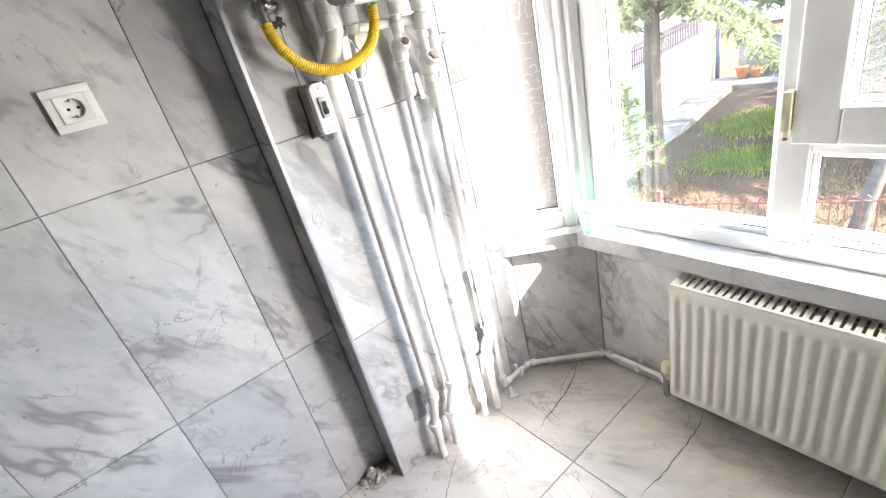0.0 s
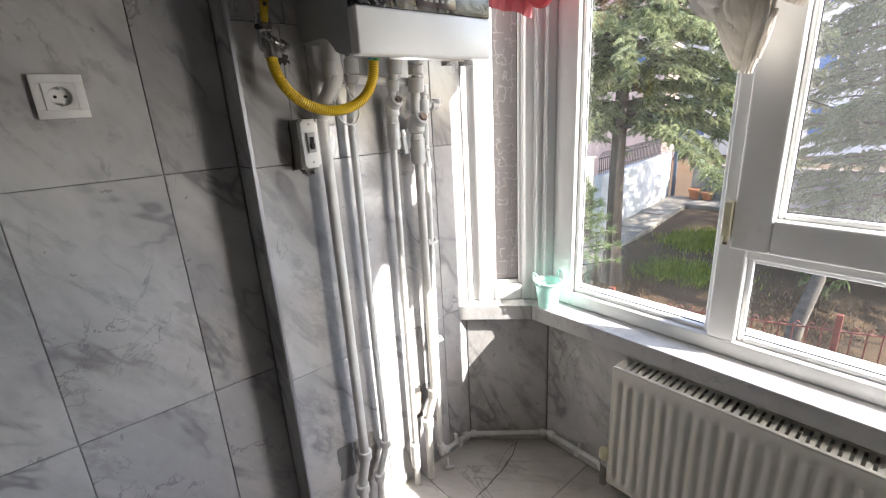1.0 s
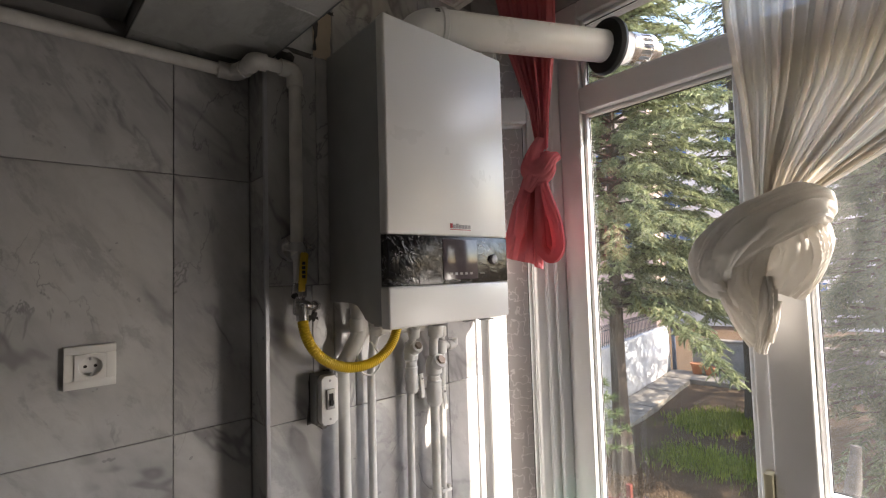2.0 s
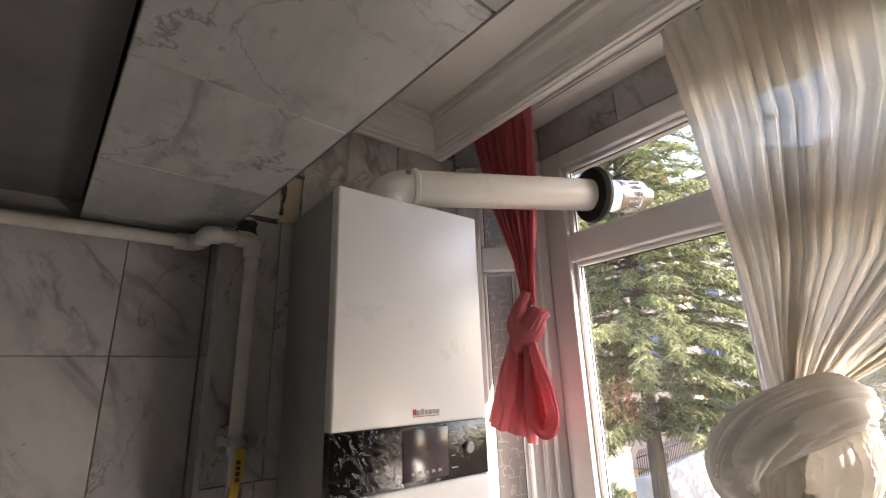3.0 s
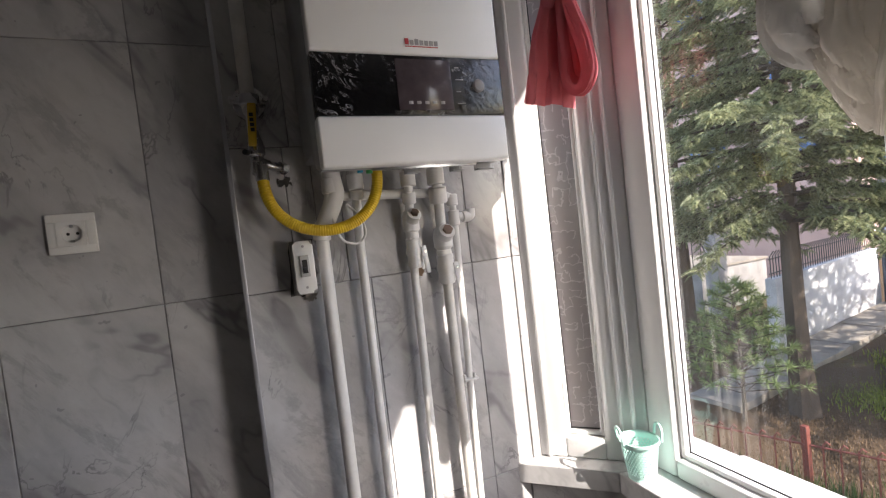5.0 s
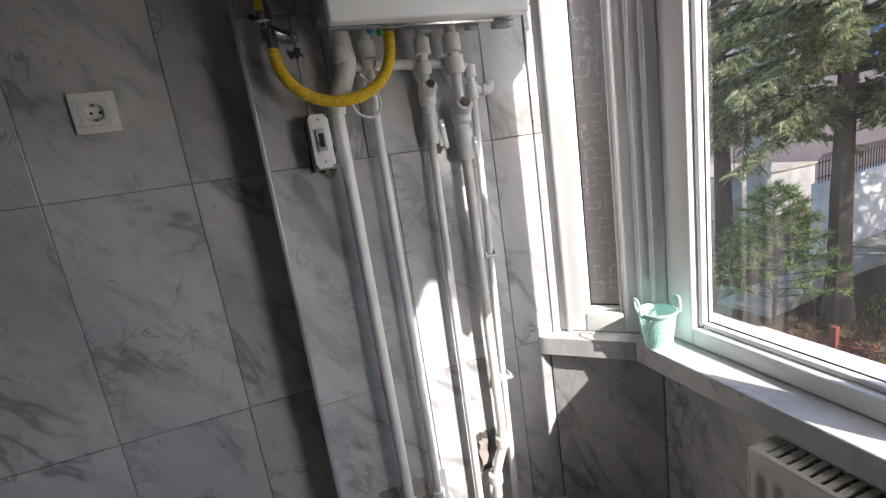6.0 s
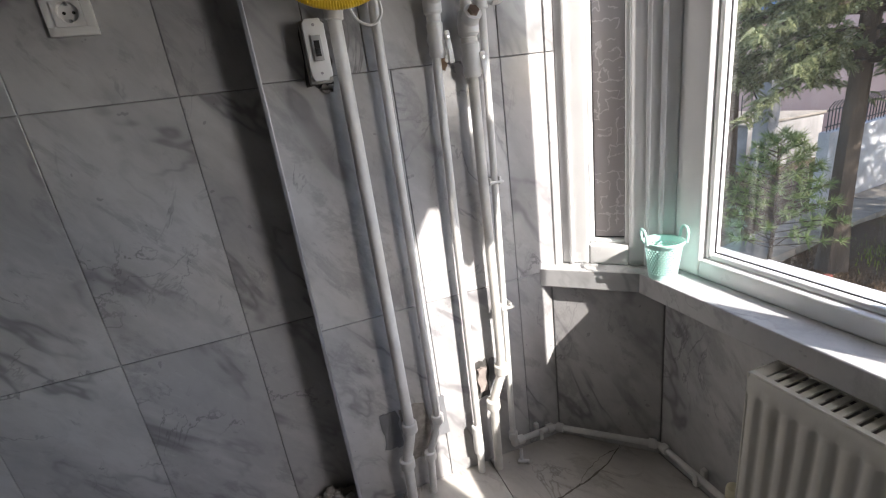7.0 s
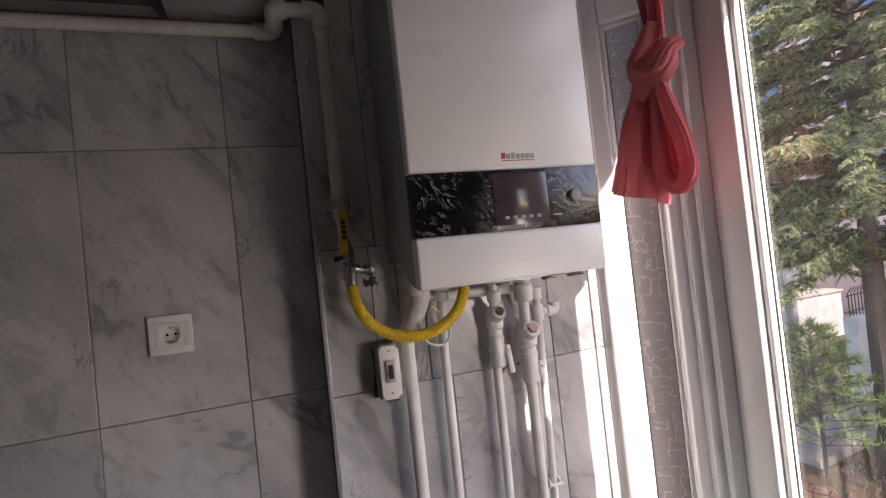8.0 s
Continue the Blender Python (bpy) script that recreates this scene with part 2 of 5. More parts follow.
CONCRETE = plain("broken_mortar", (0.42, 0.39, 0.36), 0.95, dirt=0.25, scale=40, bump=0.9)
YELLOW = plain("yellow_gas_hose", (0.78, 0.52, 0.02), 0.38, dirt=0.08, scale=18)
YELLOW_TAG = plain("yellow_valve_lever", (0.72, 0.47, 0.03), 0.45, dirt=0.15)
MINT = plain("mint_plastic", (0.55, 0.84, 0.78), 0.4, dirt=0.02)
LOGO_RED = plain("red_badge", (0.55, 0.05, 0.06), 0.4)
LOGO_GREY = plain("grey_badge", (0.42, 0.40, 0.40), 0.25)
CREAM_PLASTIC = plain("cream_plastic", (0.72, 0.67, 0.48), 0.4)


def cloth(name, col, through, weave=900, open_weave=0.0):
    m = Mat(name, 0.85, spec=0.15)
    m.coords()
    a = m.noise(7, 4)
    w = m.node("ShaderNodeTexWave")
    w.inputs["Scale"].default_value = weave / 10
    m.link(m.co, w.inputs["Vector"])
    c = m.mix(m.ramp(a, [(0.3, 0.0), (0.8, 1.0)]), col, tuple(v * 0.86 for v in col))
    m.color(c)
    m.bump(w.outputs["Fac"], 0.08, 0.001)
    tr = m.node("ShaderNodeBsdfTranslucent")
    m.link(c, tr.inputs["Color"])
    mixer = m.node("ShaderNodeMixShader")
    mixer.inputs[0].default_value = through
    m.link(m.b.outputs[0], mixer.inputs[1])
    m.link(tr.outputs[0], mixer.inputs[2])
    last = mixer.outputs[0]
    if open_weave:
        clear = m.node("ShaderNodeBsdfTransparent")
        second = m.node("ShaderNodeMixShader")
        second.inputs[0].default_value = open_weave
        m.link(last, second.inputs[1])
        m.link(clear.outputs[0], second.inputs[2])
        last = second.outputs[0]
    m.link(last, m.t.nodes["Material Output"].inputs["Surface"])
    return m.m


RED_CLOTH = cloth("coral_red_cotton", (0.72, 0.22, 0.245), 0.42)
SHEER = cloth("cream_sheer_voile", (0.88, 0.835, 0.76), 0.42, 1400, 0.06)
SHEER_THICK = cloth("gathered_cream_voile", (0.84, 0.81, 0.76), 0.34, 1400, 0.02)


def glass(name, dust, tint=(1.0, 1.0, 1.0)):
    """Clear pane: transparent, a Fresnel gloss, and a film of dust."""
    m = Mat(name, 0.9)
    clear = m.node("ShaderNodeBsdfTransparent")
    clear.inputs["Color"].default_value = (*tint, 1)
    gloss = m.node("ShaderNodeBsdfGlossy")
    gloss.inputs["Roughness"].default_value = 0.01
    fr = m.node("ShaderNodeFresnel")
    fr.inputs["IOR"].default_value = 1.75
    a = m.node("ShaderNodeMixShader")
    m.link(fr.outputs[0], a.inputs[0])
    m.link(clear.outputs[0], a.inputs[1])
    m.link(gloss.outputs[0], a.inputs[2])
    film = m.node("ShaderNodeBsdfTranslucent")
    film.inputs["Color"].default_value = (0.8, 0.79, 0.77, 1)
    b = m.node("ShaderNodeMixShader")
    streak = m.noise(9, 6, 0.6, 0.4, ((0, 0, 0), (1, 1, 0.4)))
    spots = m.noise(240, 2)
    amount = m.ramp(m.mix(0.25, streak, spots), [(0.3, dust * 0.35), (0.75, dust * 1.5)])
    m.link(amount, b.inputs[0])
    m.link(a.outputs[0], b.inputs[1])
    m.link(film.outputs[0], b.inputs[2])
    m.link(b.outputs[0], m.t.nodes["Material Output"].inputs["Surface"])
    return m.m


PANE = glass("window_glass", 0.010)
PANE_HAZY = glass("dusty_window_glass", 0.085)


def pattern_glass():
    """Obscure glass with short raised maze strokes on a square grid."""
    m = Mat("maze_pattern_glass", 0.3)
    co = m.coords()

    def math2(op, a, b=0.0):
        n = m.node("ShaderNodeMath")
        n.operation = op
        for k, v in enumerate((a, b)):
            if isinstance(v, (int, float)):
                n.inputs[k].default_value = v
            else:
                m.link(v, n.inputs[k])
        return n.outputs[0]
    sep = m.node("ShaderNodeSeparateXYZ")
    m.link(co, sep.inputs[0])
    u = math2("MULTIPLY", math2("SUBTRACT", sep.outputs[0], sep.outputs[1]), 0.7071 / 0.024)
    v = math2("MULTIPLY", sep.outputs[2], 1 / 0.024)
    wob = m.noise(38, 2)
    wob2 = m.noise(44, 2, 0.5, 0.4)
    u = math2("ADD", u, math2("MULTIPLY", wob, 1.5))
    v = math2("ADD", v, math2("MULTIPLY", wob2, 1.5))
    cell = m.node("ShaderNodeCombineXYZ")
    m.link(math2("FLOOR", u), cell.inputs[0])
    m.link(math2("FLOOR", v), cell.inputs[1])
    wn = m.node("ShaderNodeTexWhiteNoise")
    wn.noise_dimensions = "3D"
    m.link(cell.outputs[0], wn.inputs["Vector"])
    pick = m.node("ShaderNodeSeparateColor")
    m.link(wn.outputs["Color"], pick.inputs[0])
    up = math2("MULTIPLY", math2("LESS_THAN", math2("FRACT", u), 0.15), math2("GREATER_THAN", pick.outputs[0], 0.52))
    side = math2("MULTIPLY", math2("LESS_THAN", math2("FRACT", v), 0.15), math2("GREATER_THAN", pick.outputs[1], 0.60))
    line = math2("MAXIMUM", up, side)
    m.color(m.mix(line, (0.52, 0.48, 0.48), (0.76, 0.72, 0.72)))
    m.bump(line, 1.0, 0.004)
    m.b.inputs["Transmission Weight"].default_value = 0.18
    m.b.inputs["Roughness"].default_value = 0.30
    return m.m


MAZE_GLASS = pattern_glass()


def black_panel():
    m = Mat("black_panel_film_glints", 0.07)
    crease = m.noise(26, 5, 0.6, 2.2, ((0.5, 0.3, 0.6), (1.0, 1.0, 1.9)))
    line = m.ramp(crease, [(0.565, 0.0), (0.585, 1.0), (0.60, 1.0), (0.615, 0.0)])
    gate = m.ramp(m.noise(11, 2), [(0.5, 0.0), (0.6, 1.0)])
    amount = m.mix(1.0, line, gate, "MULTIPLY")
    # pale glints on the film's creases are painted into the base colour
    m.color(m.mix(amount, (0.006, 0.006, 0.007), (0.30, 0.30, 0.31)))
    m.bump(crease, 0.35, 0.004)
    return m.m


BLACK_PANEL = black_panel()
SCREEN = plain("dim_display", (0.085, 0.065, 0.072), 0.12, dirt=0.2, scale=40)

# ---- the shell ----
Y_LEFT, Y_PIPE, X_RET = 1.215, 1.108, 0.313
X_EAST, C_CH = 1.215, 2.105          # wall under the big window; corner wall x + y
Z_TOP, Z_SOFFIT = 2.575, 2.095
R2 = math.sqrt(0.5)
TILE_MESHES = {}


def tile_mesh(w, h, mat, th=0.009, bev=0.0014):
    key = (round(w, 3), round(h, 3), mat.name)
    if key not in TILE_MESHES:
        a, b = w / 2, h / 2
        vs = []
        for y, i in ((0, 0), (-th + bev, 0), (-th, bev)):
            vs += [(-a + i, y, -b + i), (a - i, y, -b + i), (a - i, y, b - i), (-a + i, y, b - i)]
        fs = [(0, 1, 2, 3)[::-1]]
        for r in (0, 4):
            for k in range(4):
                fs.append((r + k, r + (k + 1) % 4, r + 4 + (k + 1) % 4, r + 4 + k))
        fs.append((8, 9, 10, 11))
        me = mesh_arrays("tile", vs, fs)
        bm = bmesh.new()
        bm.from_mesh(me)
        bmesh.ops.recalc_face_normals(bm, faces=bm.faces[:])
        bm.to_mesh(me)
        bm.free()
        me.materials.append(mat)
        TILE_MESHES[key] = me
    return TILE_MESHES[key]


TILES = []


def tile(parent, origin, u, n, rects, mat=None, gap=0.0016):
    """Queue tiles: rects of (u0, u1, v0, v1) on a wall through origin; u runs along it, n points into the room."""
    TILES.append((parent, Vector(origin), Vector(u).normalized(), Vector(n).normalized(), rects, mat or WALL_TILE, gap))


def lay_tiles():
    rnd = random.Random(4)
    for parent, o, u, n, rects, mat, gap in TILES:
        v = n.cross(u) if abs(n.z) > 0.5 else Vector((0, 0, 1))
        rot = Matrix((u, -n, v)).transposed().to_4x4()
        for u0, u1, v0, v1 in rects:
            me = tile_mesh(u1 - u0 - gap, v1 - v0 - gap, mat)
            ob = new("tile", me)
            c = o + u * ((u0 + u1) / 2) + v * ((v0 + v1) / 2) - n * (0.009 - rnd.uniform(0, 0.0006))
            ob.parent = parent
            ob.matrix_basis = Matrix.Translation(c) @ rot


def structure(name, bm, mat, label, category):
    return tagged(part(name, bm, mat, None, flat=True), label, category, kind="structure")


def cuts(a, b, step, start):
    """Joint positions between a and b for a grid through start."""
    k0 = math.ceil((a - start) / step + 0.05)
    k1 = math.floor((b - start) / step - 0.05)
    return [a] + [start + k * step for k in range(k0, k1 + 1)] + [b]


def grid(us, vs):
    return [(a, b, c, d) for a, b in zip(us, us[1:]) for c, d in zip(vs, vs[1:])]


X_W, Y_S = -2.9, -3.0
REC = 0.0085                          # depth of the grout behind the tile faces
floor = structure("floor", box(X_W - 0.2, 1.5, Y_S - 0.2, 1.5, -0.2, -0.0075), GROUT, "polished cream marble tile floor with dark veins", "floor")
tile(floor, (0, 0, 0), (1, 0, 0), (0, 0, 1), [
    r for r in grid(cuts(X_W, 1.215, 0.6, 0.735), cuts(Y_S, Y_LEFT, 0.6, 0.70))], FLOOR_TILE, 0.002)

wall_north = structure("wall_north", box(X_W, X_RET + 0.01, Y_LEFT + REC, 1.5, -0.1, 2.7), GROUT, "grey marble tiled kitchen wall in a shallow recess", "wall")
ROWS_Z = [0.0, 0.6, 1.2, 1.8, Z_SOFFIT]
tile(wall_north, (0, Y_LEFT, 0), (1, 0, 0), (0, -1, 0), grid(cuts(X_W, X_RET - 0.001, 0.302, 0.14), ROWS_Z))

chase = structure("wall_chase", prism([(X_RET + REC, Y_PIPE + REC), (1.065, Y_PIPE + REC), (1.065, 1.5), (X_RET + REC, 1.5)], -0.1, 2.7), GROUT, "boxed-out marble tiled wall carrying the boiler and pipes", "wall")
X_END = C_CH - Y_PIPE
tile(chase, (0, Y_PIPE, 0), (1, 0, 0), (0, -1, 0),
     grid([X_RET + 0.004, 0.604, 0.886, X_END], [0.0, 0.6]) + grid([X_RET + 0.004, 0.604, 0.886, 1.012], [0.6, 1.2]) + [(1.015, 1.042, a, b) for a, b in ((0.6, 1.2), (1.2, 1.53), (1.53, 2.133))]
     + [(X_RET + 0.004, 0.430, 1.2, 1.530), (0.430, 0.490, 1.2, 1.530), (0.490, 0.552, 1.2, 1.530), (0.552, 0.885, 1.2, 1.530), (0.885, 1.012, 1.2, 1.530)]
     + [(X_RET + 0.004, 0.448, 1.53, 2.133), (0.448, 0.750, 1.53, 2.133), (0.750, 1.012, 1.53, 2.133)]
     + [(0.356, 0.443, 2.133, 2.475), (0.443, 0.498, 2.272, 2.475), (0.498, 0.800, 2.133, 2.475), (0.800, 1.038, 2.133, 2.475)])
tile(chase, (X_RET, 0, 0), (0, -1, 0), (-1, 0, 0), [(-Y_LEFT, -Y_PIPE - 0.004, a, b) for a, b in zip(ROWS_Z, ROWS_Z[1:])])

# corner wall and wall under the big window
corner = structure("wall_corner", prism([(X_END + 0.006, Y_PIPE + 0.006), (X_EAST + 0.006, C_CH - X_EAST + 0.006), (1.45, 0.90), (1.45, 1.5), (1.05, 1.5)], -0.1, 0.556), GROUT, "angled marble tiled wall under the narrow corner window", "wall")
ch_len = (X_EAST - X_END) / R2
tile(corner, (X_END, Y_PIPE, 0), (R2, -R2, 0), (-R2, -R2, 0), [(0.001, ch_len - 0.001, 0.0, 0.555)])
Y_CORNER = C_CH - X_EAST
east = structure("wall_east", box(X_EAST + REC, 1.45, Y_S, Y_CORNER, -0.1, 0.556), GROUT, "marble tiled wall under the kitchen window", "wall")
tile(east, (X_EAST, 0, 0), (0, -1, 0), (-1, 0, 0), grid([-Y_CORNER, -0.575, -0.275, 0.025, 0.325, 0.625, 0.925, 1.225, 1.525, 1.825, -Y_S], [0.0, 0.555]))
structure("wall_east_side", box(1.245, 1.325, Y_S, -0.56, 0.556, 2.7), WALL_PAINT, "painted wall beside the window", "wall")
head = structure("wall_window_head", joined(box(1.259, 1.45, -0.56, 0.905, 2.448, 2.70), prism([(1.048, 1.118), (1.259, 0.907), (1.45, 0.91), (1.45, 1.5), (1.05, 1.5)], 2.448, 2.70)), GROUT, "marble tiled strip over the window", "wall")
tile(head, (1.25, 0, 0), (0, -1, 0), (-1, 0, 0), grid([-0.897, -0.60, -0.30, 0.0, 0.30, 0.56], [2.449, Z_TOP]))
tile(head, (1.04, 1.107, 0), (R2, -R2, 0), (-R2, -R2, 0), [(0.0, 0.296, 2.449, Z_TOP)])
structure("wall_west", box(X_W - 0.2, X_W, Y_S, 1.5, -0.1, 2.7), WALL_PAINT, "plain painted wall", "wall")
structure("wall_south", box(X_W - 0.2, 1.5, Y_S - 0.2, Y_S, -0.1, 2.7), WALL_PAINT, "plain painted wall", "wall")
structure("ceiling", box(X_W - 0.2, 1.5, Y_S - 0.2, 1.5, Z_TOP, 2.75), PLASTER, "white painted ceiling", "ceiling")

# tiled beam over the recess, set slightly askew, with a low ceiling behind it
BEAM_U = Vector((-0.062, 1.0, 0)).normalized()
BEAM_V = Vector((BEAM_U.y, -BEAM_U.x, 0))
BEAM_O, BEAM_W = Vector((0.120, 0.0, 0)), 0.2825


def beam_xy(u, v):
    p = BEAM_O + BEAM_U * u + BEAM_V * v
    return (p.x, p.y)


soffit = structure("soffit_beam", prism([beam_xy(Y_S, 0.003), beam_xy(Y_S, BEAM_W - 0.002), beam_xy(1.5, BEAM_W - 0.002), beam_xy(1.5, 0.003)], Z_SOFFIT + REC, Z_TOP + 0.02), GROUT, "boxed beam clad in grey marble tile", "beam")
SOF_Y = [0.55 + 0.305 * k for k in range(-11, 3)] + [1.232]
tile(soffit, (BEAM_O.x, BEAM_O.y, Z_SOFFIT), BEAM_U, (0, 0, -1), [(a, b, 0.0, BEAM_W) for a, b in zip(SOF_Y, SOF_Y[1:])], SOFFIT_SHADED_TILE)
# slab stands in for an unlit recess, its darkness put into the colour
structure("ceiling_low", prism([(X_W, Y_S), beam_xy(Y_S, -0.002), beam_xy(1.24, -0.002), (X_W, 1.22)], 2.135, Z_TOP + 0.02), plain("unlit_recess_grey", (0.13, 0.13, 0.13), 0.6), "low ceiling slab, dark grey for the unlit recess behind the beam", "ceiling")
structure("beam_trim", prism([beam_xy(Y_S, BEAM_W - 0.002), beam_xy(Y_S, BEAM_W + 0.001), beam_xy(1.11, BEAM_W + 0.001), beam_xy(1.11, BEAM_W - 0.002)], Z_SOFFIT - 0.001, Z_SOFFIT + 0.014), plain("dark_edge_strip", (0.06, 0.065, 0.075), 0.4), "thin dark edge strip along the beam", "trim")
structure("corner_trim", box(X_RET - 0.0015, X_RET + 0.008, Y_PIPE - 0.0015, Y_PIPE + 0.008, 0.0, 2.093, 0.001), ALU, "thin aluminium tile edge trim", "trim")

# crown moulding: along the pipe wall, and along the board that hides the curtain rail
CROWN = [(0.0, 0.0), (0.012, 0.0), (0.012, 0.012), (0.017, 0.016), (0.017, 0.026), (0.022, 0.032), (0.030, 0.052), (0.042, 0.070), (0.056, 0.080), (0.060, 0.088), (0.060, 0.098), (0.066, 0.102), (0.066, 0.1185), (0.0, 0.1185)]
X_BOARD, Z_CROWN = 0.957, 2.457


def crown():
    bm = bmesh.new()
    ends = []
    for mode in ("west", "corner", "south"):
        ring = []
        for out, up in CROWN:
            if mode == "west":
                p = (0.30, Y_PIPE - out, Z_CROWN + up)
            elif mode == "corner":
                p = (X_BOARD - out, Y_PIPE - out, Z_CROWN + up)
            else:
                p = (X_BOARD - out, Y_S, Z_CROWN + up)
            ring.append(bm.verts.new(p))
        ends.append(ring)
    n = len(CROWN)
    for a, b in zip(ends, ends[1:]):
        for k in range(n):
            bm.faces.new((a[k], a[(k + 1) % n], b[(k + 1) % n], b[k]))
    bm.faces.new(ends[0])
    bm.faces.new(ends[-1][::-1])
    return bm


structure("crown_moulding", crown(), PLASTER, "white stepped plaster crown moulding", "trim")
structure("pelmet_board", box(X_BOARD, X_BOARD + 0.022, Y_S, Y_PIPE - 0.002, Z_CROWN - 0.004, Z_TOP, 0.002), PLASTER, "white board hiding the curtain rail", "trim")

# ---- window sill ----
SILL_X, SILL_C, Z_SILL = 1.150, 2.068, 0.613
sill_e = structure("window_sill_1", prism([(SILL_X, SILL_C - SILL_X), (SILL_X, -0.56), (1.47, -0.56), (1.47, 0.80)], 0.556, Z_SILL, 0.003), SILL_TILE, "pale grey marble sill under the kitchen window", "window sill")
sill_c = structure("window_sill_2", prism([(0.948, SILL_C - 0.948), (SILL_X - 0.001, SILL_C - SILL_X + 0.001), (1.46, 0.806), (1.46, 1.3), (1.10, 1.165), (0.955, 1.105 + 0.02)], 0.556, Z_SILL - 0.0005, 0.003), SILL_TILE, "pale grey marble sill under the corner window", "window sill")

# ---- big window ----
XF0, XF1, XG = 1.246, 1.318, 1.289
Y_L, Y_P0, Y_P1, Y_R = 0.820, 0.370, 0.300, -0.470
Z_B, Z_T0, Z_T1, Z_H = 0.660, 2.066, 2.150, 2.388


def bar(y0, y1, z0, z1, x0=XF0, x1=XF1, bev=0.006):
    return box(x0, x1, min(y0, y1), max(y0, y1), min(z0, z1), max(z0, z1), bev, 3)


win = thing("window_1", (XF0, 0.2, Z_SILL), "white pvc window with a fixed light, a hinged sash and a top light", "window", kind="structure")
part("jamb", bar(0.899, Y_L, Z_SILL, 2.447), PVC, win)
part("jamb", bar(Y_R, -0.559, Z_SILL, 2.447), PVC, win)
part("mullion", bar(Y_P0, Y_P1, Z_B, Z_T0, XF0 - 0.002), PVC, win)
part("bottom_rail", bar(Y_L, Y_R, Z_SILL, Z_B), PVC, win)
part("transom", bar(Y_L, Y_R, Z_T0, Z_T1, XF0 - 0.001), PVC, win)
part("top_rail", bar(Y_L, Y_R, Z_H, 2.447), PVC, win)
part("low_rail", bar(Y_P1, Y_R, 0.902, 0.945), PVC, win)


def bead(y0, y1, z0, z1, x0=XG - 0.024, w=0.014):
    """Rounded glazing bead round an opening."""
    lo, hi = min(y0, y1), max(y0, y1)
    return joined(bar(lo, lo + w, z0, z1, x0, XG - 0.005, 0.005), bar(hi - w, hi, z0, z1, x0, XG - 0.005, 0.005), bar(lo + w, hi - w, z0, z0 + w, x0, XG - 0.005, 0.005), bar(lo + w, hi - w, z1 - w, z1, x0, XG - 0.005, 0.005))


def seal(y0, y1, z0, z1, w=0.0155, x0=XG - 0.0065):
    lo, hi = min(y0, y1), max(y0, y1)
    return joined(bar(lo + 0.001, lo + w, z0, z1, x0, XG - 0.003, 0), bar(hi - w, hi - 0.001, z0, z1, x0, XG - 0.003, 0), bar(lo, hi, z0 + 0.001, z0 + w, x0, XG - 0.003, 0), bar(lo, hi, z1 - w, z1 - 0.001, x0, XG - 0.003, 0))


def pane(name, y0, y1, z0, z1, mat, x=XG):
    lo, hi = min(y0, y1), max(y0, y1)
    p = part(name, mesh_arrays(name, [(x, lo, z0), (x, lo, z1), (x, hi, z1), (x, hi, z0)], [(0, 1, 2, 3)]), mat, win, flat=True)
    p.visible_shadow = False
    return p


for y0, y1, z0, z1, mat in ((Y_P0, Y_L, Z_B, Z_T0, PANE), (Y_R, Y_P1, Z_B, 0.902, PANE), (Y_R, Y_L, Z_T1, Z_H, PANE)):
    part("glazing_bead", bead(y0, y1, z0, z1), PVC, win)
    part("gasket", seal(y0, y1, z0, z1), GASKET, win, "black rubber gasket")
    pane("pane", y0, y1, z0, z1, mat)

# hinged sash, proud of the mullion
SX0, SX1 = 1.222, 1.300
S = (-0.505, 0.336, 0.930, 2.100)
G = (-0.420, 0.250, 1.016, 2.016)
sash = part("sash", joined(bar(S[0], G[0], S[2], S[3], SX0, SX1), bar(G[1], S[1], S[2], S[3], SX0, SX1), bar(G[0], G[1], S[2], G[2], SX0, SX1), bar(G[0], G[1], G[3], S[3], SX0, SX1)), PVC, win)
part("glazing_bead", moved(bead(G[0], G[1], G[2], G[3]), Matrix.Translation((-0.016, 0, 0))), PVC, sash)
part("gasket", moved(seal(G[0], G[1], G[2], G[3]), Matrix.Translation((-0.016, 0, 0))), GASKET, sash, "black rubber gasket")
pane("pane", G[0], G[1], G[2], G[3], PANE_HAZY, XG - 0.016)
hinge = part("hinge", joined(box(1.212, 1.2455, 0.337, 0.356, 0.962, 1.052, 0.003), cyl((1.222, 0.3465, 0.948), (1.222, 0.3465, 0.966), 0.008)), CREAM_PLASTIC, win, "cream hinge cover")
part("hinge_pin", cyl((1.222, 0.3465, 0.940), (1.222, 0.3465, 0.949), 0.006), BRASS, hinge)
part("corner_profile", joined(*[prism([(1.2465 + 0.001 * i, 0.900 + 0.001), (1.236 - 0.004 * i, 0.9115 + 0.006 * i), (1.246 + 0.02, 0.93 + 0.006 * i), (1.262, 0.9005)], Z_SILL, 2.447, 0.001) for i in range(1)]), PVC, win)

# ---- narrow corner window ----
cw = thing("window_2", (1.14, 1.0, Z_SILL), "narrow white pvc corner window with patterned glass", "window", kind="structure")
CB = Matrix.Translation((1.0395, 1.1075, 0)) @ Matrix.Rotation(radians(-45), 4, "Z")   # local x along the wall, y outwards
CLEN = 0.291


def cbox(u0, u1, z0, z1, d0=0.0, d1=0.07, bev=0.006):
    return moved(box(u0, u1, d0, d1, z0, z1, bev, 3), CB)


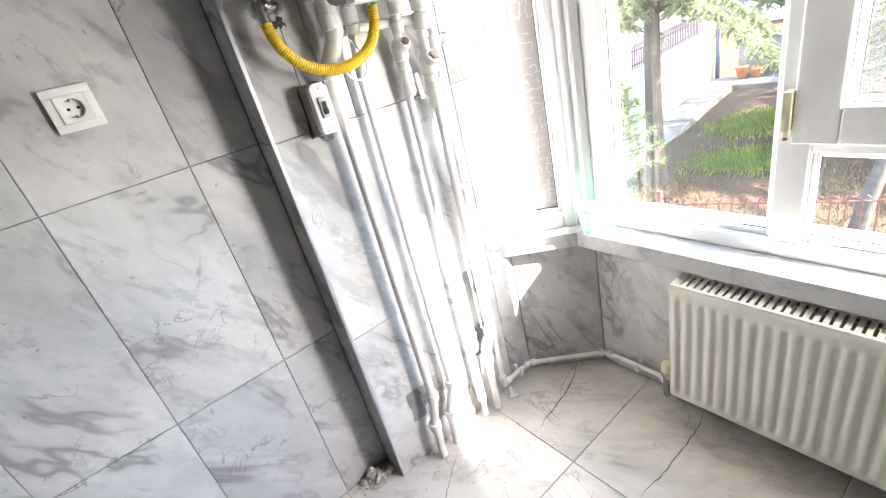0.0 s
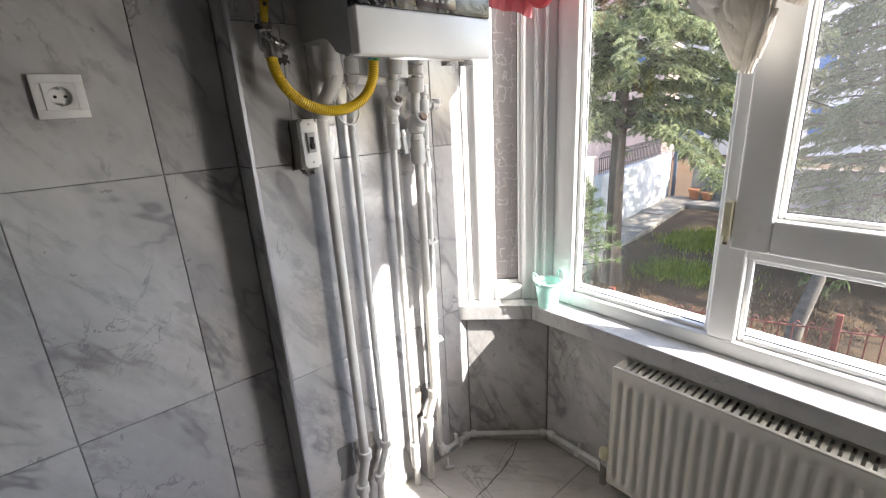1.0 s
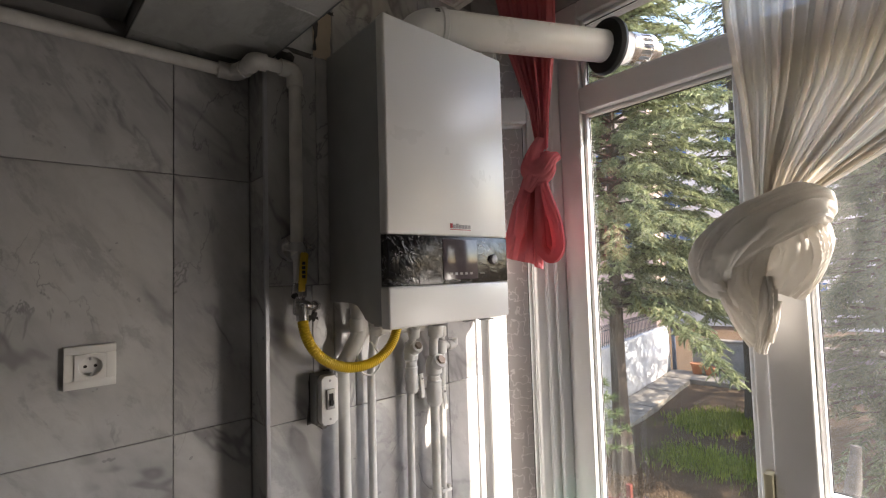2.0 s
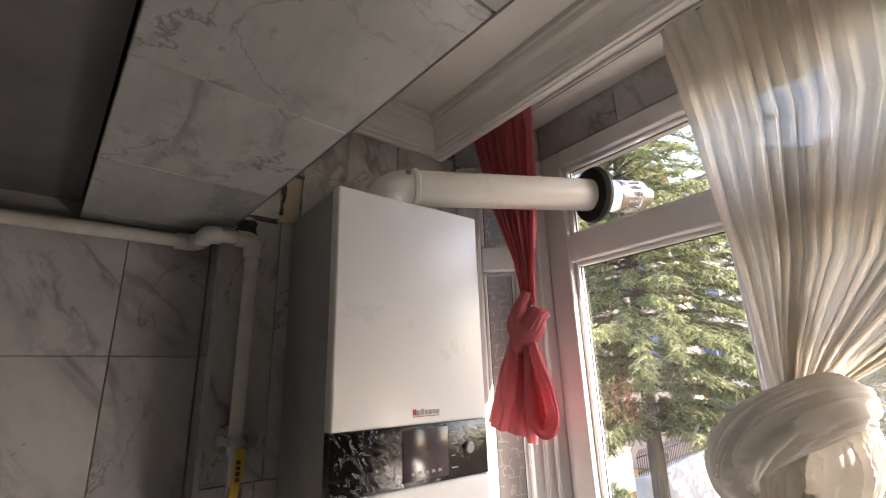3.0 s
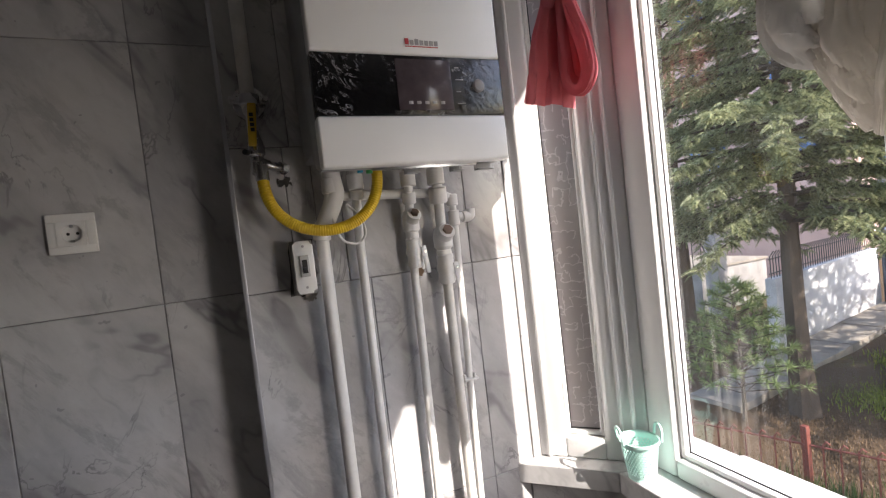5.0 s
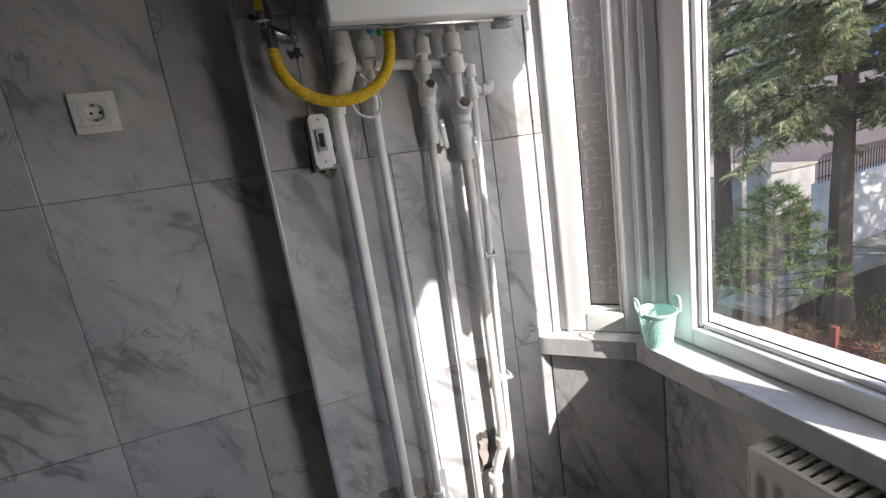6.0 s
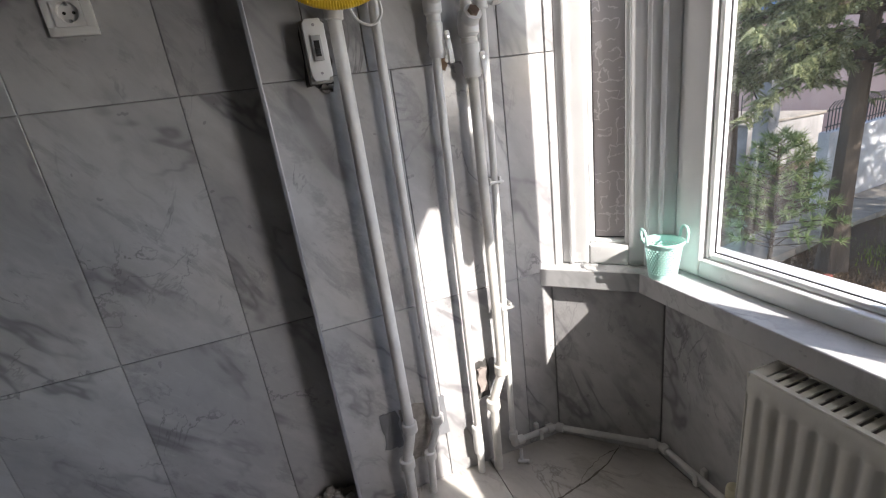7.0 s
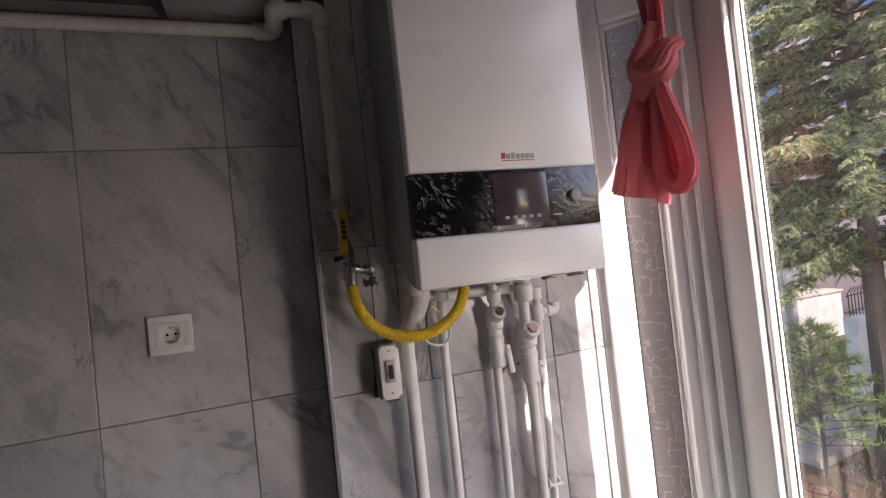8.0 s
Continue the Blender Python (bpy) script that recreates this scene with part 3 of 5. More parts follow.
U0, U1 = 0.076, 0.182
part("jamb", cbox(0.0, U0, Z_SILL, 2.447), PVC, cw)
part("jamb", cbox(U1, CLEN, Z_SILL, 2.447), PVC, cw)
part("jamb_rib", joined(cbox(0.022, 0.034, Z_SILL, 2.447, -0.008, 0.004, 0.003), cbox(U1 + 0.040, U1 + 0.050, Z_SILL, 2.447, -0.006, 0.004, 0.003), cbox(U1 + 0.072, U1 + 0.084, Z_SILL, 2.447, -0.010, 0.004, 0.004)), PVC, cw)
for z0, z1 in ((Z_SILL, 0.672), (2.066, 2.150), (2.388, 2.447)):
    part("rail", cbox(U0, U1, z0, z1), PVC, cw)
for z0, z1 in ((0.672, 2.066), (2.150, 2.388)):
    part("glazing_bead", joined(cbox(U0, U0 + 0.012, z0, z1, 0.018, 0.038, 0.004), cbox(U1 - 0.012, U1, z0, z1, 0.018, 0.038, 0.004), cbox(U0 + 0.012, U1 - 0.012, z0, z0 + 0.012, 0.018, 0.038, 0.004), cbox(U0 + 0.012, U1 - 0.012, z1 - 0.012, z1, 0.018, 0.038, 0.004)), PVC, cw)
    part("gasket", joined(cbox(U0 + 0.010, U0 + 0.014, z0, z1, 0.036, 0.040, 0), cbox(U1 - 0.014, U1 - 0.010, z0, z1, 0.036, 0.040, 0), cbox(U0, U1, z0 + 0.01, z0 + 0.014, 0.036, 0.040, 0)), GASKET, cw)
    p = part("pane", cbox(U0 + 0.002, U1 - 0.002, z0 + 0.002, z1 - 0.002, 0.040, 0.044, 0), MAZE_GLASS, cw, "maze-patterned obscure glass", flat=True)
    p.visible_shadow = False

# ---- radiator ----
rad = thing("radiator", (1.15, 0.0, 0.08), "cream ribbed steel panel radiator under the window", "radiator")
RX0, RX1, RY0, RY1, RZ0, RZ1 = 1.104, 1.196, -0.63, 0.567, 0.085, 0.530


def ribbed():
    """Pressed front panel with upright flutes."""
    bm = bmesh.new()
    pitch, ys = 0.0335, []
    y = RY1 - 0.022
    prof = [(RY1 - 0.004, 0.004), (RY1 - 0.010, 0.0)]
    while y > RY0 + 0.04:
        prof += [(y, 0.0), (y - 0.006, 0.0065), (y - 0.013, 0.0075), (y - 0.019, 0.0005)]
        y -= pitch
    prof += [(RY0 + 0.010, 0.0), (RY0 + 0.004, 0.004)]
    levels = [(RZ0, 0.0, 0.006), (RZ0 + 0.010, 0.0, 0.0), (RZ0 + 0.028, 0.0, 0.0), (RZ0 + 0.040, 1.0, 0.0), (RZ1 - 0.055, 1.0, 0.0), (RZ1 - 0.043, 0.0, 0.0), (RZ1 - 0.014, 0.0, 0.0), (RZ1 - 0.003, 0.0, 0.006)]
    rows = [[bm.verts.new((RX0 + d * k + e, yy, z)) for yy, d in prof] for z, k, e in levels]
    for a, b in zip(rows, rows[1:]):
        for i in range(len(prof) - 1):
            bm.faces.new((a[i], a[i + 1], b[i + 1], b[i]))
    return bm


part("front_panel", ribbed(), RAD_WHITE, rad)
part("back_panel", box(RX1 - 0.014, RX1 - 0.004, RY0 + 0.01, RY1 - 0.01, RZ0 + 0.01, RZ1 - 0.02, 0.003), RAD_WHITE, rad)
part("convector", joined(*[box(RX0 + 0.012, RX1 - 0.016, y, y + 0.002, RZ0 + 0.03, RZ1 - 0.05) for y in np.arange(RY0 + 0.03, RY1 - 0.03, 0.02)]), RAD_WHITE, rad)
for y0, y1 in ((RY1 - 0.0035, RY1), (RY0, RY0 + 0.0035)):
    part("side_panel", box(RX0 + 0.002, RX1, y0, y1, RZ0 + 0.006, RZ1 - 0.0005, 0.001), RAD_WHITE, rad)
slats = [box(RX0 + 0.004, RX0 + 0.016, RY0 + 0.004, RY1 - 0.004, RZ1 - 0.006, RZ1 + 0.001, 0.002), box(RX1 - 0.012, RX1, RY0 + 0.004, RY1 - 0.004, RZ1 - 0.006, RZ1 + 0.001, 0.002), box(RX0 + 0.016, RX1 - 0.012, RY1 - 0.026, RY1 - 0.004, RZ1 - 0.005, RZ1, 0.001)]
grille = part("grille", joined(*slats), RAD_WHITE, rad)
slat = to_mesh("slat", box(RX0 + 0.0155, RX1 - 0.0115, -0.0062, 0.0062, RZ1 - 0.0055, RZ1 - 0.0005, 0.001))
slat.materials.append(RAD_WHITE)
y = RY1 - 0.036
while y > RY0 + 0.02:
    o = new("slat", slat)
    o.parent, o.matrix_basis = grille, Matrix.Translation((0, y, 0))
    y -= 0.0195
valve = part("valve", joined(cyl((1.150, 0.600, 0.03), (1.150, 0.600, 0.125), 0.0125), cyl((1.150, 0.600, 0.105), (1.150, 0.560, 0.105), 0.011), cyl((1.150, 0.600, 0.118), (1.150, 0.600, 0.136), 0.0155, bev=0.002)), CHROME, rad, "metal radiator valve")
part("valve_knob", turned((1.150, 0.600, 0.136), (0, 0, 1), [(0, 0.015), (0.004, 0.0185), (0.030, 0.0185), (0.038, 0.0165), (0.042, 0.009)]), CREAM_PLASTIC, valve, "cream plastic valve knob")

# ---- boiler ----
BX0, BX1, BY0, BZ0, BZ1 = 0.475, 0.866, 0.828, 1.431, 2.137
boiler = thing("gas_boiler", (0.67, 0.97, BZ0), "white wall-hung gas combi boiler with grey sides and black control panel", "boiler")
TURN_YZ = Matrix(((0, 0, 1, 0), (1, 0, 0, 0), (0, 1, 0, 0), (0, 0, 0, 1)))   # profile in y and z, swept along x
STEP = [(BY0 + 0.030, BZ0 + 0.006), (0.905, BZ0 + 0.008), (0.932, BZ0 + 0.016), (0.948, BZ0 + 0.034), (0.966, BZ0 + 0.050), (0.992, BZ0 + 0.055), (Y_PIPE - 0.004, BZ0 + 0.052), (Y_PIPE - 0.004, BZ1 - 0.002), (BY0 + 0.030, BZ1 - 0.002)]
case = part("casing", moved(prism(STEP, BX0 + 0.003, BX1 - 0.003, 0.0025), TURN_YZ), CASE_GREY, boiler, "dark grey sheet metal casing")
part("side_groove", box(BX0 + 0.0015, BX0 + 0.0045, BY0 + 0.028, BY0 + 0.031, 1.74, 1.93), DARK, boiler)
front = part("front_cover", box(BX0, BX1, BY0, BY0 + 0.032, 1.640, BZ1, 0.006, 3), CASE_WHITE, boiler)
part("lower_cover", box(BX0, BX1, BY0, BY0 + 0.034, BZ0, 1.524, 0.006, 3), CASE_WHITE, boiler)
part("flap_latch", joined(box(BX0 + 0.10, BX0 + 0.33, BY0 + 0.036, BY0 + 0.046, BZ0 - 0.004, BZ0 + 0.013, 0.002), box(BX1 - 0.055, BX1 - 0.004, BY0 + 0.034, BY0 + 0.06, BZ0 + 0.002, BZ0 + 0.014, 0.003)), CHROME, boiler)
part("bottom_tray", box(BX0 + 0.006, BX1 - 0.006, BY0 + 0.05, 0.900, BZ0 + 0.003, BZ0 + 0.010, 0.001), CASE_GREY, boiler)
for hx, hw in ((0.648, 0.030), (0.752, 0.026), (0.812, 0.040)):
    part("lower_hook", joined(box(hx, hx + hw, BY0 + 0.062, BY0 + 0.066, BZ0 - 0.010, BZ0 + 0.012, 0.001), box(hx, hx + hw, BY0 + 0.045, BY0 + 0.066, BZ0 - 0.012, BZ0 - 0.009, 0.001)), CASE_GREY, boiler, "dark steel hook under the boiler")
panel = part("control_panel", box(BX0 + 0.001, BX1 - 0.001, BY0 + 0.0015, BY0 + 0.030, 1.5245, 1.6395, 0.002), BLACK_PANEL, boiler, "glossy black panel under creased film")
PW = BX1 - BX0
part("screen", box(BX0 + 0.405 * PW, BX0 + 0.70 * PW, BY0 - 0.0008, BY0 + 0.004, 1.534, 1.632, 0.0006), SCREEN, panel, "dim reddish display")
part("knob", turned((BX0 + 0.855 * PW, BY0 + 0.002, 1.583), (0, -1, 0), [(0, 0.013), (0.004, 0.013), (0.007, 0.011), (0.008, 0.006)]), LOGO_GREY, panel, "small dull silver knob")
rnd = random.Random(8)
for i in range(5):
    part("button", box(BX0 + (0.455 + 0.043 * i) * PW, BX0 + (0.478 + 0.043 * i) * PW, BY0 - 0.0016, BY0, 1.545, 1.551, 0.0004), LOGO_GREY, panel)
for i in range(4):
    part("mark", box(BX0 + 0.725 * PW, BX0 + (0.75 + 0.02 * (i % 2)) * PW, BY0 + 0.0008, BY0 + 0.002, 1.618 - 0.024 * i, 1.620 - 0.024 * i), LOGO_GREY, panel)
badge = part("badge", joined(*[box(BX0 + (0.470 + 0.026 * i) * PW, BX0 + (0.489 + 0.026 * i) * PW, BY0 - 0.0012, BY0 + 0.001, 1.6595, 1.671 if i in (0, 2) else 1.6685) for i in range(7)]), LOGO_GREY, boiler, "small grey badge bars")
part("badge_mark", box(BX0 + 0.470 * PW, BX0 + 0.489 * PW, BY0 - 0.0016, BY0 - 0.0008, 1.6595, 1.671), LOGO_RED, boiler, "small red badge mark")
part("badge_line", box(BX0 + 0.470 * PW, BX0 + 0.645 * PW, BY0 - 0.0012, BY0 + 0.001, 1.6555, 1.657), LOGO_RED, boiler)

# ---- flue ----
flue = thing("boiler_flue", (0.665, 0.96, BZ1), "white boiler flue pipe leaving through the top light", "flue pipe")
FA, FB = Vector((0.665, 0.958, 2.226)), Vector((1.290, 0.722, 2.266))
fd = (FB - FA).normalized()
part("elbow", tube([(0.665, 0.958, BZ1 - 0.004), (0.665, 0.958, 2.16), (0.667, 0.957, 2.200), FA + fd * 0.035 + Vector((0, 0, -0.004)), FA + fd * 0.075], 0.0505, 28, 0.05), CASE_WHITE, flue)
part("socket_ring", cyl(FA + fd * 0.070, FA + fd * 0.088, 0.0545, 32, 0.003), CASE_WHITE, flue)
part("flue_pipe", cyl(FA + fd * 0.080, FB + fd * 0.055, 0.0495, 36), CASE_WHITE, flue)
part("collar", turned(FB - fd * 0.020, fd, [(-0.012, 0.050), (-0.010, 0.082), (0.004, 0.088), (0.016, 0.084), (0.018, 0.050)], 40), RUBBER, flue, "black rubber wall collar")
part("terminal_band", cyl(FB + fd * 0.055, FB + fd * 0.085, 0.052, 32, 0.002), CHROME, flue, "steel band")
cage = part("terminal_cage", joined(*[moved(box(-0.003, 0.003, 0.044, 0.050, 0, 0.045), Matrix.Translation(FB + fd * 0.085) @ fd.to_track_quat("Z", "Y").to_matrix().to_4x4() @ Matrix.Rotation(2 * math.pi * k / 16, 4, "Z")) for k in range(16)], cyl(FB + fd * 0.128, FB + fd * 0.150, 0.051, 32, 0.002), cyl(FB + fd * 0.10, FB + fd * 0.19, 0.030, 28)), CHROME, flue, "slotted steel terminal")
side = fd.cross(Vector((0, 0, 1))).normalized()
part("sticker_mark", joined(*[cyl(FA + fd * a + side * 0.0507 * math.cos(w) + Vector((0, 0, 0.0507 * math.sin(w))), FA + fd * (a + 0.014) + side * 0.0507 * math.cos(w) + Vector((0, 0, 0.0507 * math.sin(w))), 0.0008, 6) for a, w in ((0.048, 0.7), (0.048, 0.62), (0.048, 0.50), (0.048, 0.42))]), GASKET, flue)

# ---- heating and water pipes ----


def coupling(p, d, r, length=0.03):
    p, d = Vector(p), Vector(d).normalized()
    return cyl(p - d * length / 2, p + d * length / 2, r, 20, 0.002)


def pipe_run(name, points, r, mat, label, fittings=(), fillet=0.02, category="pipe"):
    t = thing(name, points[-1], label, category, "pipes below the boiler")
    part("pipe", tube(points, r, 18, fillet), mat, t)
    for p, d, fr, ln in fittings:
        part("fitting", coupling(p, d, fr, ln), mat, t)
    return t


UP = (0, 0, 1)
YP = 1.066
pa = pipe_run("boiler_pipe", [(0.520, 1.040, 1.490), (0.520, 1.044, 1.395), (0.492, YP, 1.335), (0.492, YP, 0.290), (0.492, YP, 0.245), (0.468, YP - 0.006, 0.165), (0.462, YP - 0.006, 0.005)], 0.0148, PIPE, "thick white pipe dropping from the boiler to the floor",
              [((0.521, 1.041, 1.424), UP, 0.0205, 0.034), ((0.514, 1.055, 1.366), (0.35, -0.35, 1), 0.0198, 0.016), ((0.493, 1.066, 1.322), (0.1, -0.1, 1), 0.0200, 0.034), ((0.492, YP, 0.262), UP, 0.0215, 0.030), ((0.466, YP - 0.006, 0.150), UP, 0.0215, 0.030)])
pb = pipe_run("water_pipe", [(0.578, 1.040, 1.490), (0.580, 1.060, 1.38), (0.580, 1.076, 1.31), (0.578, 1.078, 0.260), (0.572, 1.076, 0.225), (0.540, 1.070, 0.150), (0.530, 1.070, 0.005)], 0.0108, PIPE, "thin white water pipe beside the thick one",
              [((0.578, 1.041, 1.430), UP, 0.0185, 0.036), ((0.5785, 1.044, 1.402), (0, -0.3, 1), 0.0155, 0.022), ((0.578, 1.078, 0.250), UP, 0.0175, 0.026), ((0.538, 1.070, 0.140), UP, 0.0175, 0.026)])
pc = pipe_run("heating_pipe", [(0.703, 1.030, 1.490), (0.705, 1.040, 1.395), (0.712, 1.072, 1.345), (0.708, 1.075, 1.20), (0.697, 1.075, 0.12), (0.692, 1.074, 0.005)], 0.0106, PIPE, "white heating pipe with a ball valve",
              [((0.703, 1.031, 1.428), UP, 0.0185, 0.036), ((0.706, 1.046, 1.385), (0.1, 0.3, -1), 0.0165, 0.030), ((0.712, 1.072, 1.290), UP, 0.0165, 0.036), ((0.692, 1.074, 0.13), UP, 0.0155, 0.10)])
pd = pipe_run("heating_pipe", [(0.775, 1.030, 1.490), (0.779, 1.036, 1.400), (0.790, 1.064, 1.340), (0.790, 1.066, 1.10), (0.791, 1.066, 0.40), (0.786, 1.066, 0.335), (0.752, 1.062, 0.255), (0.746, 1.062, 0.005)], 0.0130, PIPE_OLD, "thick white heating pipe with a strainer and ball valve",
              [((0.775, 1.031, 1.430), UP, 0.0215, 0.040), ((0.780, 1.040, 1.385), (0.1, 0.2, -1), 0.0225, 0.040), ((0.790, 1.066, 1.215), UP, 0.0195, 0.064), ((0.788, 1.066, 0.352), UP, 0.0205, 0.030), ((0.750, 1.062, 0.245), UP, 0.0205, 0.030)])
pe = pipe_run("cold_water_pipe", [(0.790, 1.066, 1.386), (0.832, 1.074, 1.384), (0.834, 1.076, 1.30), (0.812, 1.078, 0.110), (0.812, 1.078, 0.052), (0.830, 1.078, 0.064), (0.960, 1.080, 0.064), (1.190, 0.868, 0.064), (1.190, 0.640, 0.064), (1.152, 0.600, 0.064)], 0.0092, PIPE, "thin white pipe running down and along the skirting to the radiator",
              [((0.832, 1.074, 1.372), UP, 0.0150, 0.030), ((0.833, 1.076, 1.325), UP, 0.0150, 0.040), ((0.846, 1.076, 1.327), (1, 0, 0), 0.0115, 0.030), ((0.866, 1.074, 1.326), (1, 0, 0), 0.0145, 0.020), ((0.812, 1.078, 0.090), UP, 0.0142, 0.030), ((0.835, 1.078, 0.064), (1, 0, 0), 0.0142, 0.024), ((0.944, 1.080, 0.064), (1, 0, 0), 0.0142, 0.022), ((0.974, 1.067, 0.064), (1, -1, 0), 0.0142, 0.022), ((1.176, 0.881, 0.064), (1, -1, 0), 0.0142, 0.022), ((1.190, 0.848, 0.064), (0, 1, 0), 0.0142, 0.022)])
part("upper_elbow", tube([(0.520, 1.040, 1.490), (0.527, 1.041, 1.430), (0.531, 1.042, 1.408), (0.516, 1.052, 1.368), (0.494, 1.066, 1.328)], 0.0205, 18, 0.02), PIPE, pa)
part("branch_elbow", tube([(0.866, 1.074, 1.326), (0.880, 1.074, 1.327), (0.880, 1.074, 1.345)], 0.0140, 16, 0.012), PIPE, pe)
for p, ang in (((0.905, 1.080, 0.064), 0), ((1.190, 0.730, 0.064), 90)):
    part("pipe_clip", moved(joined(box(-0.007, 0.007, -0.014, 0.026, -0.022, -0.010, 0.002), box(-0.007, 0.007, -0.015, -0.0108, -0.022, 0.020, 0.002), box(-0.007, 0.007, 0.011, 0.026, -0.022, 0.020, 0.002)), Matrix.Translation(p) @ Matrix.Rotation(radians(-ang), 4, "Z")), PIPE, pe)
for z in (0.905, 0.545):
    part("pipe_clip", joined(box(0.806, 0.846, 1.060, 1.100, z - 0.007, z - 0.0005, 0.002), box(0.806, 0.812, 1.062, 1.104, z - 0.010, z + 0.010, 0.002), box(0.834, 0.840, 1.062, 1.104, z - 0.010, z + 0.010, 0.002)), PIPE, pe)
cross = thing("link_pipe", (0.65, YP, 1.40), "short white pipe linking the pipes under the boiler", "pipe", "pipes below the boiler")
part("pipe", tube([(0.518, 1.062, 1.404), (0.782, 1.062, 1.392)], 0.0115, 16), PIPE, cross)
stub = thing("pipe_offcut", (0.818, 1.055, 0.02), "snapped white plastic tee offcut beside the pipes on the floor", "pipe offcut")
part("body", tube([(0.812, 1.056, 0.008), (0.838, 1.036, 0.010)], 0.0065, 12), PIPE, stub)
part("branch", tube([(0.820, 1.050, 0.010), (0.828, 1.064, 0.042)], 0.0055, 12), PIPE, stub)


def ball_valve(parent, x, z, y, r):
    """Wye strainer and lever valve on a pipe."""
    part("strainer", joined(turned((x, y, z), UP, [(-0.028, r), (-0.020, r + 0.007), (0.004, r + 0.008), (0.022, r + 0.004), (0.030, r)]), tube([(x, y, z), (x + 0.002, y - 0.030, z + 0.020)], r + 0.004, 18)), PIPE, parent)
    part("strainer_cap", cyl((x + 0.002, y - 0.029, z + 0.0195), (x + 0.0025, y - 0.036, z + 0.0243), r * 0.78, 6), BRASS, parent, "brass screw cap")
    zz = z - 0.075
    part("valve_body", turned((x, y, zz), UP, [(-0.040, r + 0.001), (-0.030, r + 0.006), (-0.012, r + 0.004), (0.0, r + 0.008), (0.014, r + 0.004), (0.032, r + 0.005), (0.040, r)]), PIPE, parent)
    part("lever", joined(cyl((x + 0.010, y, zz), (x + 0.020, y - 0.018, zz), 0.006, 12), moved(box(-0.007, 0.007, -0.003, 0.003, -0.055, 0.014, 0.003), Matrix.Translation((x + 0.020, y - 0.020, zz)) @ Matrix.Rotation(radians(-6), 4, "Y"))), PIPE, parent, "white lever handle")
    part("lever_screw", cyl((x + 0.020, y - 0.0225, zz), (x + 0.0203, y - 0.0255, zz), 0.0032, 10), CHROME, parent)


ball_valve(pc, 0.712, 1.325, 1.072, 0.0135)
ball_valve(pd, 0.791, 1.275, 1.066, 0.0170)

# ---- gas supply: steel pipe, cock and yellow hose ----
gas = thing("gas_pipe", (0.374, 1.066, 2.05), "white painted gas pipe under the beam, turning down the tiled corner", "gas pipe")
part("pipe", tube([(-2.89, 1.178, 2.066), (0.258, 1.178, 2.064), (0.272, 1.155, 2.060), (0.276, 1.074, 2.056), (0.300, 1.062, 2.056), (0.360, 1.062, 2.056), (0.372, 1.062, 2.040), (0.372, 1.062, 1.600)], 0.0148, 20, 0.022), PIPE_OLD, gas)
part("elbow", tube([(0.228, 1.178, 2.064), (0.266, 1.174, 2.062), (0.275, 1.125, 2.058)], 0.0200, 20, 0.02), PIPE_OLD, gas)
part("elbow", tube([(0.276, 1.095, 2.056), (0.277, 1.064, 2.056), (0.302, 1.062, 2.056)], 0.0200, 20, 0.018), PIPE_OLD, gas)
part("elbow", tube([(0.335, 1.062, 2.056), (0.372, 1.062, 2.056), (0.372, 1.062, 2.014)], 0.0195, 20, 0.018), PIPE_OLD, gas)
clamp = part("pipe_clamp", joined(cyl((0.374, 1.062, 1.612), (0.374, 1.062, 1.634), 0.0215, 18, 0.002), box(0.334, 0.414, 1.056, 1.064, 1.614, 1.632, 0.003), cyl((0.374, 1.072, 1.623), (0.374, 1.106, 1.623), 0.034, 18)), CHROME, gas, "steel pipe clamp")
for x in (0.341, 0.407):
    part("clamp_bolt", cyl((x, 1.056, 1.623), (x, 1.046, 1.623), 0.006, 6), CHROME, clamp)
cock = thing("gas_cock", (0.376, 1.058, 1.50), "steel gas cock with a yellow lever", "valve")
part("body", joined(turned((0.374, 1.062, 1.60), (0.02, 0, -1), [(-0.02, 0.014), (0.0, 0.017), (0.010, 0.012), (0.055, 0.012), (0.075, 0.018), (0.095, 0.018), (0.100, 0.013), (0.120, 0.016), (0.136, 0.016), (0.140, 0.011)]), tube([(0.380, 1.060, 1.490), (0.405, 1.068, 1.480), (0.425, 1.085, 1.478)], 0.010, 14, 0.01), cyl((0.420, 1.080, 1.478), (0.432, 1.092, 1.477), 0.014, 6)), CHROME, cock)
part("lever", moved(joined(box(-0.0085, 0.0085, -0.003, 0.003, -0.048, 0.044, 0.003), box(-0.0085, -0.0055, -0.006, 0.003, -0.030, 0.040, 0.001), box(0.0055, 0.0085, -0.006, 0.003, -0.030, 0.040, 0.001)), Matrix.Translation((0.373, 1.032, 1.565)) @ Matrix.Rotation(radians(5), 4, "Y")), YELLOW_TAG, cock, "yellow lever with dark print")
for i in range(4):
    part("print_bar", box(0.3690, 0.3770, 1.0272, 1.0286, 1.548 + 0.0105 * i, 1.5555 + 0.0105 * i), GASKET, cock)
part("test_point", cyl((0.358, 1.048, 1.508), (0.352, 1.036, 1.507), 0.006, 12), RUBBER, cock)


